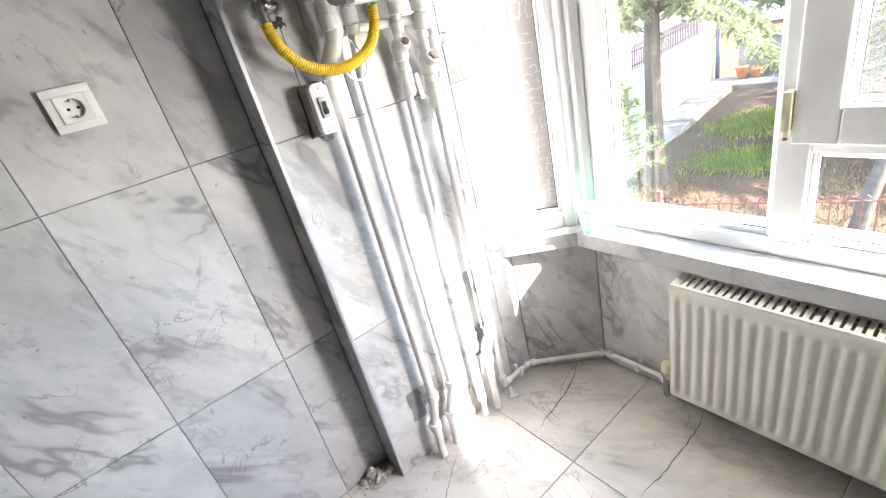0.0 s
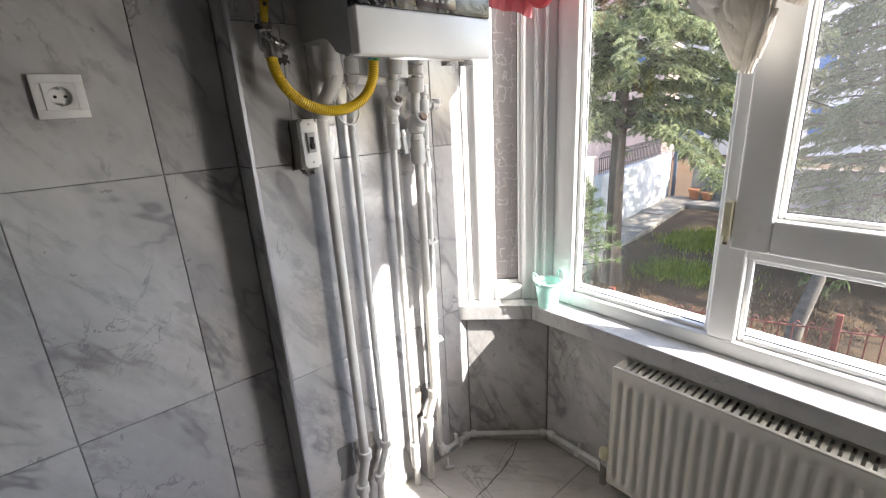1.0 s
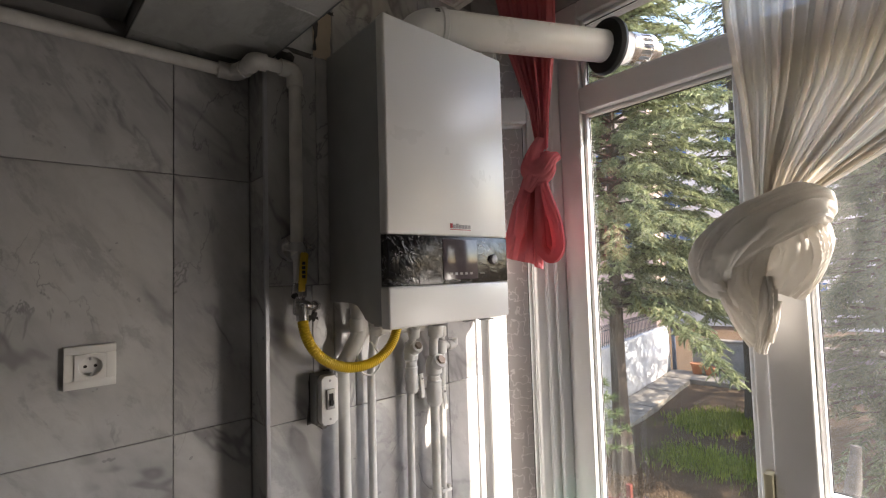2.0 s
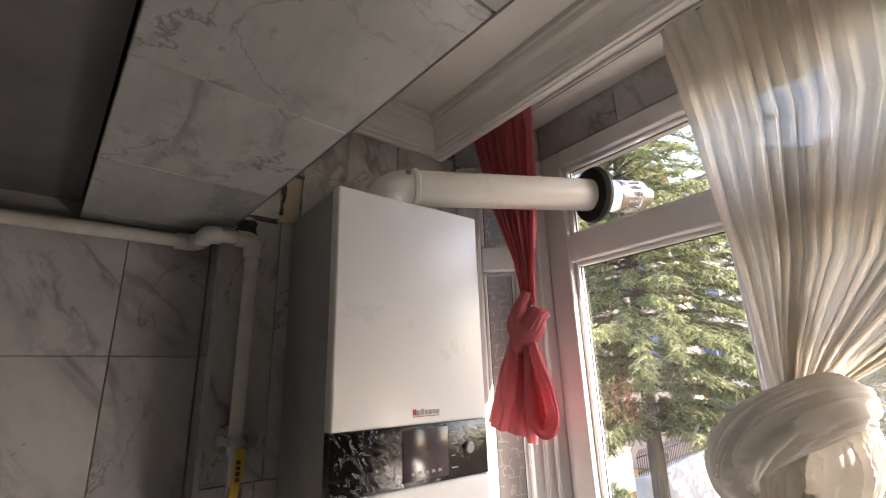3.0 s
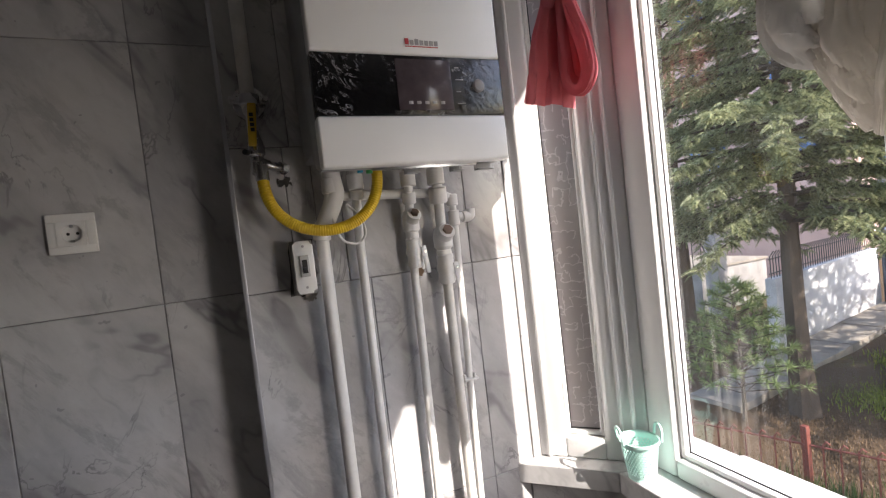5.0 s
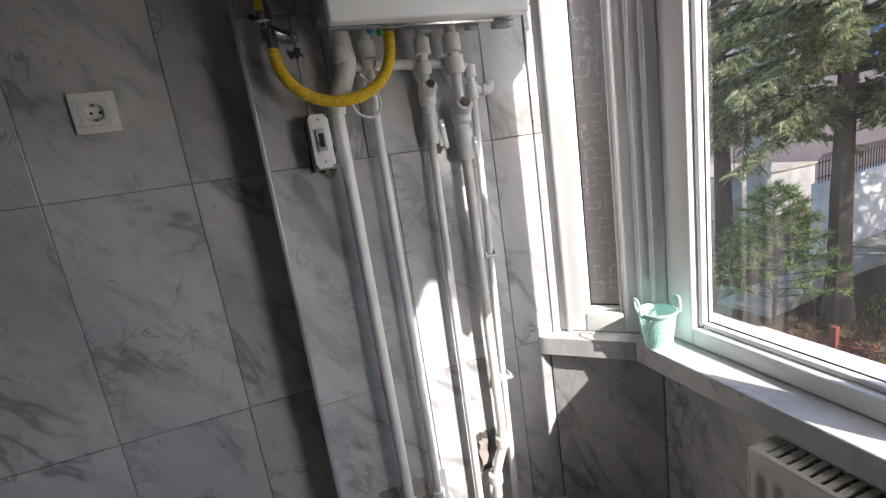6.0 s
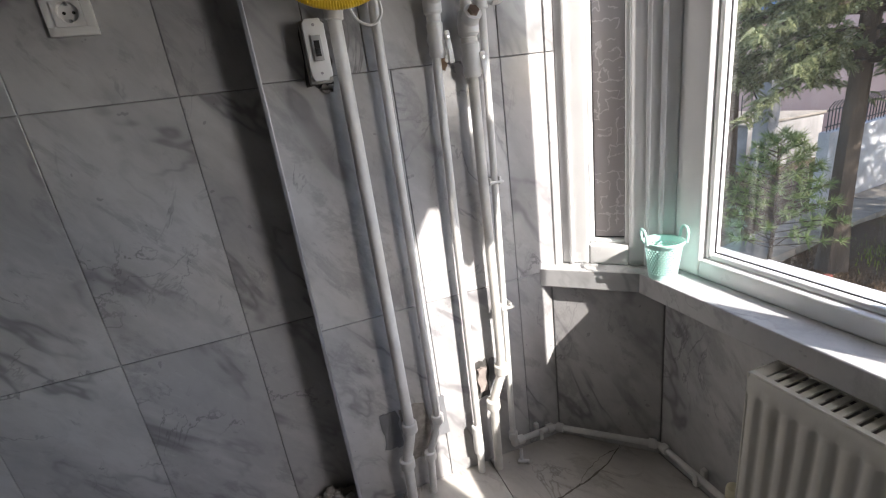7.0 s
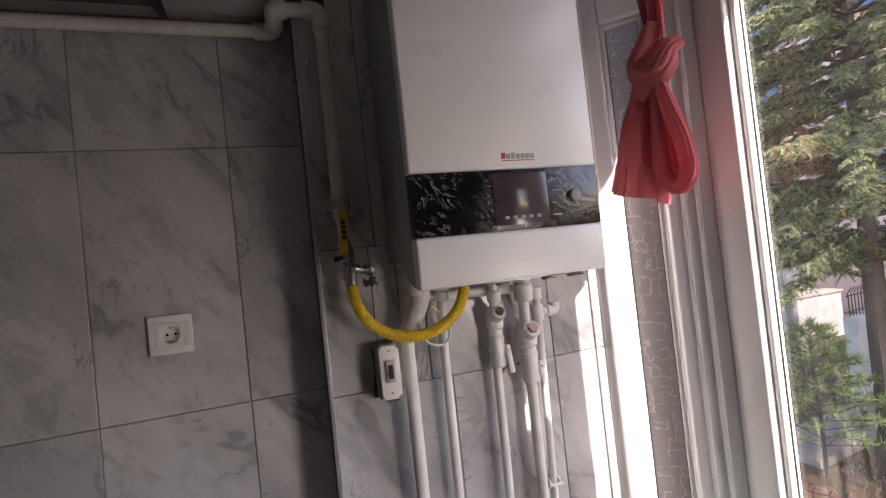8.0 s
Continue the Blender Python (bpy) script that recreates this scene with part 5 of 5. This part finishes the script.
for nm, me in (("wall", basket_wall()), ("base", to_mesh("base", turned((0, 0, 0), UP, [(0.0, 0.034), (0.003, 0.034)], 32))), ("rim", to_mesh("rim", turned((0, 0, 0.094), UP, [(0.0, 0.0462), (0.0, 0.0495), (0.005, 0.0495), (0.006, 0.0475), (0.005, 0.0455)], 44)))):
    if nm == "rim":
        bmr = bmesh.new()
        bmr.from_mesh(me)
        bmesh.ops.delete(bmr, geom=[f for f in bmr.faces if len(f.verts) > 4], context="FACES_ONLY")
        bmr.to_mesh(me)
        bmr.free()
    me.materials.append(MINT)
    o = new(nm, me)
    o.parent = bk
for sgn in (-1, 1):
    me = to_mesh("handle", tube([(sgn * 0.047, -0.022, 0.096), (sgn * 0.050, -0.021, 0.120), (sgn * 0.051, -0.012, 0.131), (sgn * 0.051, 0.012, 0.131), (sgn * 0.050, 0.021, 0.120), (sgn * 0.047, 0.022, 0.096)], 0.0034, 10, 0.012))
    smooth(me)
    me.materials.append(MINT)
    new("handle", me).parent = bk

# ---- garden ----
Z_G = -2.0


def soil():
    m = Mat("garden_soil_and_grass", 0.95, spec=0.2)
    big, mid, fine = m.noise(0.35, 4), m.noise(3.0, 6, 0.65), m.noise(30, 5, 0.7)
    earth = m.mix(mid, (0.050, 0.032, 0.020), (0.125, 0.085, 0.050))
    green = m.mix(fine, (0.05, 0.085, 0.02), (0.14, 0.19, 0.045))
    c = m.mix(m.ramp(big, [(0.64, 0.0), (0.78, 0.6)]), earth, green)
    m.color(m.mix(m.ramp(fine, [(0.62, 0.0), (0.72, 0.6)]), c, (0.27, 0.20, 0.10)))
    m.bump(fine, 0.9, 0.03)
    return m.m


STONE = plain("pale_concrete", (0.24, 0.215, 0.18), 0.9, dirt=0.2, scale=3, bump=0.5)
WHITE_WALL = plain("whitewashed_wall", (0.50, 0.505, 0.52), 0.9, dirt=0.15, scale=2.5, bump=0.4)
GREY_WALL = plain("grey_render", (0.27, 0.26, 0.25), 0.95, dirt=0.18, scale=2, bump=0.5)
PINK_WALL = plain("pink_facade", (0.55, 0.40, 0.36), 0.9, dirt=0.08, scale=1)
PALE_WALL = plain("pale_facade", (0.60, 0.61, 0.62), 0.9, dirt=0.08, scale=1)
RUST = plain("rusty_red_paint", (0.17, 0.045, 0.032), 0.6, dirt=0.25, scale=20)
IRON = plain("black_iron", (0.02, 0.02, 0.022), 0.5)
BLUE_GLASS = plain("blue_house_window", (0.06, 0.14, 0.32), 0.08)
ORANGE = plain("tan_window_frame", (0.42, 0.33, 0.25), 0.5)


def ground_sheet(u, v):
    x = 1.46 + 400 * u ** 3
    y = 300 * (2 * v - 1) ** 3
    bump = 0.10 * noise.noise(Vector((x * 0.5, y * 0.5, 0))) + 0.03 * noise.noise(Vector((x * 2, y * 2, 4)))
    return (x, y, Z_G + (bump if x < 40 else 0))


structure("ground", sheet(110, 150, ground_sheet), soil(), "garden of bare earth and patches of grass", "ground")
structure("house_base", box(1.455, 1.47, -6, 6, -2.3, 0.5), PALE_WALL, "outer wall of the house below the window", "wall")


def polar(r, az):
    return Vector((r * math.cos(radians(az)), r * math.sin(radians(az)), 0))


# garden path and walls
P0, P1 = polar(8.4, 36), polar(15.5, 22.3)
pd2 = (P1 - P0).normalized()
pn = Vector((-pd2.y, pd2.x, 0))
path = tagged(new("path"), "pale concrete garden path along the white wall", "path", kind="structure")
for i in range(9):
    a, b = P0.lerp(P1, i / 9), P0.lerp(P1, (i + 0.985) / 9)
    q = [a - pn * 0.35, b - pn * 0.35, b + pn * 0.45, a + pn * 0.45]
    part("slab", prism([(p.x, p.y) for p in q], Z_G - 0.1, Z_G + 0.12 + 0.01 * (i % 2), 0.01), STONE, path)
part("slab", prism([(p.x, p.y) for p in (P1 - pn * 2.4, P1 + pd2 * 1.2 - pn * 2.4, P1 + pd2 * 1.2 + pn * 0.45, P1 + pn * 0.45)], Z_G - 0.1, Z_G + 0.13, 0.01), STONE, path)
gw = tagged(new("garden_wall"), "whitewashed garden wall topped with a black iron railing", "wall")
W0, W1 = P0 + pn * 0.5 + pd2 * 3.3, P1 + pn * 0.5 + pd2 * 1.2
part("wall", prism([(p.x, p.y) for p in (W0, W1, W1 + pn * 0.2, W0 + pn * 0.2)], Z_G - 0.1, Z_G + 1.55, 0.01), WHITE_WALL, gw)
for i in range(46):
    p = W0.lerp(W1, (i + 0.5) / 46) + pn * 0.1
    part("railing_bar", tube([(p.x, p.y, Z_G + 1.54), (p.x, p.y, Z_G + 2.0), (p.x - pn.x * 0.08, p.y - pn.y * 0.08, Z_G + 2.12)], 0.010, 6), IRON, gw)
for z in (1.65, 1.95):
    part("rail", tube([W0 + pn * 0.1 + Vector((0, 0, Z_G + z)), W1 + pn * 0.1 + Vector((0, 0, Z_G + z))], 0.014, 6), IRON, gw)
rw = tagged(new("retaining_wall"), "low grey concrete retaining wall at the end of the path", "wall")
Q0, Q1 = P1 + pd2 * 1.25 - pn * 0.15, P1 + pd2 * 1.0 - pn * 5.5
part("wall", prism([(p.x, p.y) for p in (Q0, Q1, Q1 + pd2 * 0.25, Q0 + pd2 * 0.25)], Z_G - 0.1, Z_G + 1.10, 0.01), GREY_WALL, rw)
part("coping", prism([(p.x, p.y) for p in (Q0 - pd2 * 0.04, Q1 - pd2 * 0.04, Q1 + pd2 * 0.3, Q0 + pd2 * 0.3)], Z_G + 1.10, Z_G + 1.17, 0.01), STONE, rw)
downpipe = tagged(new("downpipe"), "dark drain pipe at the corner of the white wall", "pipe")
part("pipe", cyl(W1 - pn * 0.12 + Vector((0, 0, Z_G)), W1 - pn * 0.12 + Vector((0, 0, Z_G + 2.6)), 0.06, 10), plain("dark_blue_pipe", (0.06, 0.08, 0.12), 0.5), downpipe)
pot = tagged(new("flower_pot"), "terracotta pots at the foot of the white wall", "flower pot")
for k, (dx, h) in enumerate(((0.35, 0.34), (0.72, 0.26))):
    c = P1 + pd2 * 0.9 - pn * dx
    part("pot", turned((c.x, c.y, Z_G + 0.12), UP, [(0, 0.12), (h * 0.8, 0.17), (h * 0.8, 0.19), (h, 0.19), (h, 0.15)], 16), plain("terracotta", (0.42, 0.17, 0.08), 0.85), pot)
annex = tagged(new("garden_annex"), "low grey rendered outbuilding beside the path", "building")
A0 = polar(15.5, 37.0)
part("wall", box(A0.x, A0.x + 3, A0.y, A0.y + 5, Z_G - 0.1, -0.75, 0.01), GREY_WALL, annex)
part("parapet", box(A0.x - 0.05, A0.x + 3.05, A0.y - 0.05, A0.y + 5.05, -0.75, -0.68, 0.01), STONE, annex)
for i in range(18):
    part("railing_bar", tube([(A0.x + 0.05, A0.y + 0.28 * i, -0.68), (A0.x + 0.05, A0.y + 0.28 * i, 0.1)], 0.014, 6), IRON, annex)
part("pillar", box(A0.x - 0.5, A0.x - 0.1, A0.y - 0.9, A0.y - 0.5, Z_G - 0.1, 0.6, 0.02), GREY_WALL, annex)

# red iron fence
fence = tagged(new("iron_fence"), "low rusty red iron fence with curled tips at the garden edge", "fence")
F0, F1 = Vector((4.9, 4.0, 0)), Vector((7.1, -1.4, 0))
fl = (F1 - F0).length
ft = (F1 - F0).normalized()
post_me = to_mesh("post", box(-0.03, 0.03, -0.03, 0.03, Z_G - 0.05, Z_G + 0.86, 0.004))
post_me.materials.append(RUST)
bar_me = to_mesh("bar", tube([(0, 0, Z_G + 0.05), (0, 0, Z_G + 0.68), (ft.x * 0.03, ft.y * 0.03, Z_G + 0.73), (ft.x * 0.06, ft.y * 0.06, Z_G + 0.70)], 0.0085, 6))
bar_me.materials.append(RUST)
k = 0
s = 0.0
while s < fl:
    p = F0 + ft * s
    o = new("post" if k % 9 == 0 else "bar", post_me if k % 9 == 0 else bar_me)
    o.parent, o.matrix_basis = fence, Matrix.Translation((p.x, p.y, 0))
    s += 0.135
    k += 1
for z in (0.12, 0.66):
    part("rail", tube([F0 + Vector((0, 0, Z_G + z)), F1 + Vector((0, 0, Z_G + z))], 0.012, 6), RUST, fence)


# ---- buildings behind ----
def house(name, corner, along, width, height, wall, storeys, bays, label, glass_mat, frame_mat, base=Z_G, first=0):
    h = tagged(new(name), label, "building")
    c, d = Vector(corner), Vector(along).normalized()
    n = Vector((d.y, -d.x, 0))
    if n.dot(c) > 0:
        n = -n
    q = [c, c + d * width, c + d * width - n * 8, c - n * 8]
    part("wall", prism([(p.x, p.y) for p in q], base - 0.2, base + height, 0.02), wall, h)
    part("roof", prism([(p.x, p.y) for p in (c + n * 0.5 - d * 0.4, c + d * (width + 0.4) + n * 0.5, c + d * (width + 0.4) - n * 8, c - d * 0.4 - n * 8)], base + height, base + height + 0.3, 0.05), STONE, h)
    for i in range(first, storeys):
        z0 = base + 1.0 + i * height / storeys
        for b in range(bays):
            a = c + d * (width * (b + 0.5) / bays) + n * 0.02
            u0, u1 = a - d * 0.75, a + d * 0.75

            def slab(p, r2, o0, o1, za, zb):
                return prism([((p + n * o0).x, (p + n * o0).y), ((r2 + n * o0).x, (r2 + n * o0).y), ((r2 + n * o1).x, (r2 + n * o1).y), ((p + n * o1).x, (p + n * o1).y)], za, zb)
            w = part("window", slab(u0, u1, -0.02, 0.06, z0, z0 + 1.5), frame_mat, h, flat=True)
            part("pane", slab(u0 + d * 0.08, a - d * 0.04, 0.06, 0.075, z0 + 0.08, z0 + 1.42), glass_mat, w, flat=True)
            part("pane", slab(a + d * 0.04, u1 - d * 0.08, 0.06, 0.075, z0 + 0.08, z0 + 1.42), glass_mat, w, flat=True)
    return h


house("apartment_building", polar(24, 46), (0.35, -1, 0), 9.0, 12.5, PINK_WALL, 4, 3, "pink and pale apartment house with blue-lit windows behind the trees", BLUE_GLASS, ORANGE, first=1)
house("apartment_building", polar(31, 24), (0.2, -1, 0), 12.0, 15.0, PALE_WALL, 5, 4, "pale apartment house with white window frames far behind", BLUE_GLASS, plain("white_window_frame", (0.70, 0.69, 0.67), 0.5))


# ---- trees ----
def bark():
    m = Mat("pine_bark", 0.95, spec=0.2)
    a, f = m.noise(8, 6, 0.7, 0.5, ((0, 0, 0), (1, 1, 0.25))), m.noise(60, 4)
    m.color(m.mix(a, (0.035, 0.028, 0.022), (0.14, 0.11, 0.085)))
    m.bump(a, 1.0, 0.03)
    return m.m


def needles(name, dark, light):
    m = Mat(name, 0.6, spec=0.3)
    geo = m.node("ShaderNodeNewGeometry")
    a = m.noise(1.6, 3)
    c = m.mix(geo.outputs["Random Per Island"], dark, light)
    c = m.mix(m.ramp(a, [(0.3, 0.0), (0.7, 0.5)]), c, tuple(v * 0.6 for v in dark))
    m.color(c)
    tr = m.node("ShaderNodeBsdfTranslucent")
    m.link(c, tr.inputs["Color"])
    mx = m.node("ShaderNodeMixShader")
    mx.inputs[0].default_value = 0.42
    m.link(m.b.outputs[0], mx.inputs[1])
    m.link(tr.outputs[0], mx.inputs[2])
    m.link(mx.outputs[0], m.t.nodes["Material Output"].inputs["Surface"])
    return m.m


BARK = bark()
SPRUCE = needles("spruce_needles", (0.12, 0.15, 0.07), (0.50, 0.52, 0.30))
DARK_SPRUCE = needles("dark_spruce_needles", (0.07, 0.10, 0.045), (0.26, 0.30, 0.16))
PINE = needles("pine_needles", (0.10, 0.16, 0.055), (0.36, 0.43, 0.19))


class Leaves:
    def __init__(self):
        self.v, self.f = [], []

    def spray(self, p, d, length, rng, width=0.35, n=9):
        """One flat needled twig: a spindle of short side blades that droop at the tip."""
        d = d / np.linalg.norm(d)
        side = np.cross(d, (0, 0, 1.0))
        side /= max(np.linalg.norm(side), 1e-6)
        upv = np.cross(side, d)
        tilt = rng.uniform(-1.2, 1.2)
        side = side * math.cos(tilt) + upv * math.sin(tilt)
        base = len(self.v)
        for i in range(n):
            s = (i + 0.4) / n
            c = p + d * length * s + np.array((0, 0, -0.42 * length * s * s))
            w = length * width * (1 - 0.75 * s) * rng.uniform(0.7, 1.2)
            for sg in (-1, 1):
                tip = c + side * sg * w + d * w * 0.75 + upv * rng.uniform(-0.25, 0.15) * w
                q = d * length * 0.055 + upv * 0.012
                k = len(self.v)
                self.v += [c - q, c + q, tip]
                self.f.append((k, k + 1, k + 2))
        k = len(self.v)
        e = p + d * length * 1.08 + np.array((0, 0, -0.46 * length))
        self.v += [p - side * 0.012, p + side * 0.012, e]
        self.f.append((k, k + 1, k + 2))


def spruce(at, height, crown_from, radius, seed, label, whorls=34, density=1.0, trunk_r=0.17, mat=None, lean=(0, 0)):
    rng = np.random.default_rng(seed)
    tr = tagged(new("tree"), label, "tree")
    top = Vector((at[0] + lean[0], at[1] + lean[1], at[2] + height))
    b = Vector(at)
    pts = [b.lerp(top, s) + Vector((0.06 * math.sin(5 * s + seed), 0.06 * math.cos(4 * s + seed), 0)) for s in np.linspace(0, 1, 14)]
    pts[0].z -= 0.15
    part("trunk", tube(pts, lambda s: trunk_r * (1 - 0.88 * s) + 0.05 * max(0, 0.06 - s) * 20, 14, section=lambda a, s: 1 + 0.08 * math.sin(5 * a + 9 * s)), BARK, tr)
    limbs, lv = [], Leaves()
    for i in range(whorls):
        f = (i + rng.uniform(0, 0.9)) / whorls
        z = crown_from + (height - crown_from) * f
        r = radius * (1 - f) ** 0.75 * rng.uniform(0.75, 1.12) + 0.15
        c0 = b.lerp(top, z / height)
        m = int(rng.integers(4, 7))
        a0 = rng.uniform(0, 6.3)
        for k in range(m):
            a = a0 + 2 * math.pi * k / m + rng.uniform(-0.35, 0.35)
            rr = r * rng.uniform(0.6, 1.1)
            out = Vector((math.cos(a), math.sin(a), 0))
            droop = rng.uniform(0.05, 0.30)
            line = [c0 + out * rr * s + Vector((0, 0, rr * (0.16 * s - (droop + 0.16) * s * s))) for s in np.linspace(0, 1, 6)]
            limbs.append(tube(line, lambda s: 0.022 * (1 - 0.85 * s) * (0.5 + rr * 0.4), 5))
            count = max(5, int(rr * 17 * density))
            for j in range(count):
                s = 0.15 + 0.85 * (j + rng.uniform(0, 1)) / count
                p = c0 + out * rr * s + Vector((0, 0, rr * (0.16 * s - (droop + 0.16) * s * s)))
                turn = rng.uniform(-1.35, 1.35)
                dd = np.array((math.cos(a + turn), math.sin(a + turn), rng.uniform(-0.45, 0.15)))
                lv.spray(np.array(p) + rng.normal(0, 0.035, 3), dd, rng.uniform(0.09, 0.20) * (0.7 + 0.4 * (1 - f)), rng, 0.30)
    part("limbs", joined(*limbs), BARK, tr, flat=True)
    part("crown", mesh_arrays("crown", lv.v, lv.f), mat or SPRUCE, tr, flat=True)
    return tr


T1 = polar(8.6, 28.2)
spruce((T1.x, T1.y, Z_G), 11.5, 2.75, 2.8, 5, "tall grey-green spruce with a bare lower trunk", 60, 4.6, 0.145)
T2 = polar(11.0, 38.5)
spruce((T2.x, T2.y, Z_G), 11.0, 2.6, 2.2, 9, "tall spruce standing behind by the outbuilding", 40, 1.9)
T3 = polar(11.0, 4.0)
spruce((T3.x, T3.y, Z_G), 10.0, 0.9, 2.6, 12, "broad dark spruce with branches close to the ground", 54, 3.2, mat=DARK_SPRUCE)
T4 = polar(12.5, 15.5)
spruce((T4.x, T4.y, Z_G), 12.0, 2.6, 2.4, 15, "tall spruce beyond the grass", 34, 2.0)
T5 = polar(10.5, -4)
spruce((T5.x, T5.y, Z_G), 10.0, 1.0, 2.8, 18, "broad dark spruce with branches close to the ground", 44, 2.4, mat=DARK_SPRUCE)

# two added trees, placed so their shade falls on the white wall and lawn
spruce((15.3, 1.2, Z_G), 11.0, 2.0, 3.0, 23, "tall spruce added to shade the far garden", 36, 1.8, mat=DARK_SPRUCE)
spruce((13.9, -1.8, Z_G), 11.0, 2.5, 3.0, 26, "tall spruce added to shade the far garden", 36, 1.8, mat=DARK_SPRUCE)

# young pine with long needles
yp = tagged(new("young_pine"), "young bright green pine with long needles", "tree")
C = polar(8.0, 33.5)
part("trunk", tube([(C.x, C.y, Z_G - 0.1), (C.x + 0.03, C.y, Z_G + 0.8), (C.x, C.y + 0.03, Z_G + 1.9)], lambda s: 0.035 * (1 - 0.7 * s), 8), BARK, yp)
rng = np.random.default_rng(3)
lv = Leaves()
limbs = []
for i in range(64):
    f = i / 64
    z = Z_G + 0.45 + 1.6 * f
    a = i * 2.4
    rr = 0.75 * (1 - f) ** 0.7 + 0.10
    e = Vector((C.x + rr * math.cos(a), C.y + rr * math.sin(a), z + 0.28 * rr))
    limbs.append(tube([(C.x, C.y, z - 0.05), e], 0.008, 5))
    for j in range(3):
        q = Vector((C.x, C.y, z)).lerp(e, 0.55 + 0.22 * j)
        for m in range(34):
            dd = np.array((math.cos(a), math.sin(a), 0.5)) * 0.6 + rng.normal(0, 0.65, 3)
            dd /= np.linalg.norm(dd)
            k = len(lv.v)
            w = np.cross(dd, rng.normal(0, 1, 3))
            w = w / np.linalg.norm(w) * 0.0075
            o = np.array(q)
            lv.v += [o - w, o + w, o + dd * rng.uniform(0.10, 0.17)]
            lv.f.append((k, k + 1, k + 2))
part("limbs", joined(*limbs), BARK, yp, flat=True)
part("crown", mesh_arrays("crown", lv.v, lv.f), PINE, yp, flat=True)

# leaning stump-like trunk by the fence
st = tagged(new("tree_stump"), "leaning grey tree stump beside the fence", "tree stump")
C = polar(6.6, 9.0)
part("trunk", tube([(C.x - 0.05, C.y + 0.05, Z_G - 0.1), (C.x, C.y, Z_G + 0.5), (C.x + 0.08, C.y - 0.10, Z_G + 1.1), (C.x + 0.13, C.y - 0.14, Z_G + 1.5)], lambda s: 0.105 * (1 - 0.55 * s), 14, section=lambda a, s: 1 + 0.1 * math.sin(4 * a + 7 * s)), plain("pale_bark", (0.11, 0.095, 0.08), 0.95, dirt=0.3, scale=12, bump=1.0), st)

# grass and ivy
rng = np.random.default_rng(30)


def tufts(name, spots, n, h, mat, label, spread):
    vs, fs = [], []
    for cx, cy in spots:
        for i in range(n):
            x, y = cx + rng.normal(0, spread), cy + rng.normal(0, spread)
            a, hh = rng.uniform(0, 6.3), h * rng.uniform(0.5, 1.3)
            w, l = 0.012, rng.uniform(-0.5, 0.5) * hh
            k = len(vs)
            vs += [(x - w * math.cos(a), y - w * math.sin(a), Z_G - 0.03), (x + w * math.cos(a), y + w * math.sin(a), Z_G - 0.03), (x + l * math.sin(a), y + l * math.cos(a), Z_G + hh)]
            fs.append((k, k + 1, k + 2))
    tagged(part(name, mesh_arrays(name, vs, fs), mat, None, flat=True), label, "grass", kind="stuff")


GRASS = needles("lawn_grass", (0.12, 0.16, 0.03), (0.36, 0.40, 0.08))
tufts("grass", [tuple(polar(r, a)[:2]) for r, a in ((12, 19), (12.3, 17.5), (11.6, 20), (9.4, 20.5), (9.3, 18), (9.5, 23))], 1700, 0.09, GRASS, "patches of bright lawn grass", 0.33)
tufts("dry_leaves", [tuple(polar(r, a)[:2]) for r, a in ((8.2, 26), (8.6, 30), (7.4, 22), (7.2, 14), (7.0, 28), (8.2, 10))], 1500, 0.03, plain("dry_leaf", (0.17, 0.11, 0.06), 0.9), "dry brown leaves on the soil", 0.8)
IVY = needles("ivy_leaves", (0.02, 0.045, 0.012), (0.07, 0.12, 0.035))
tufts("ivy", [tuple((F0.lerp(F1, s) + Vector((-0.25, -0.1, 0)))[:2]) for s in (0.05, 0.12, 0.2, 0.28, 0.36)], 900, 0.30, IVY, "dark ivy and weeds along the fence", 0.22)
lay_tiles()
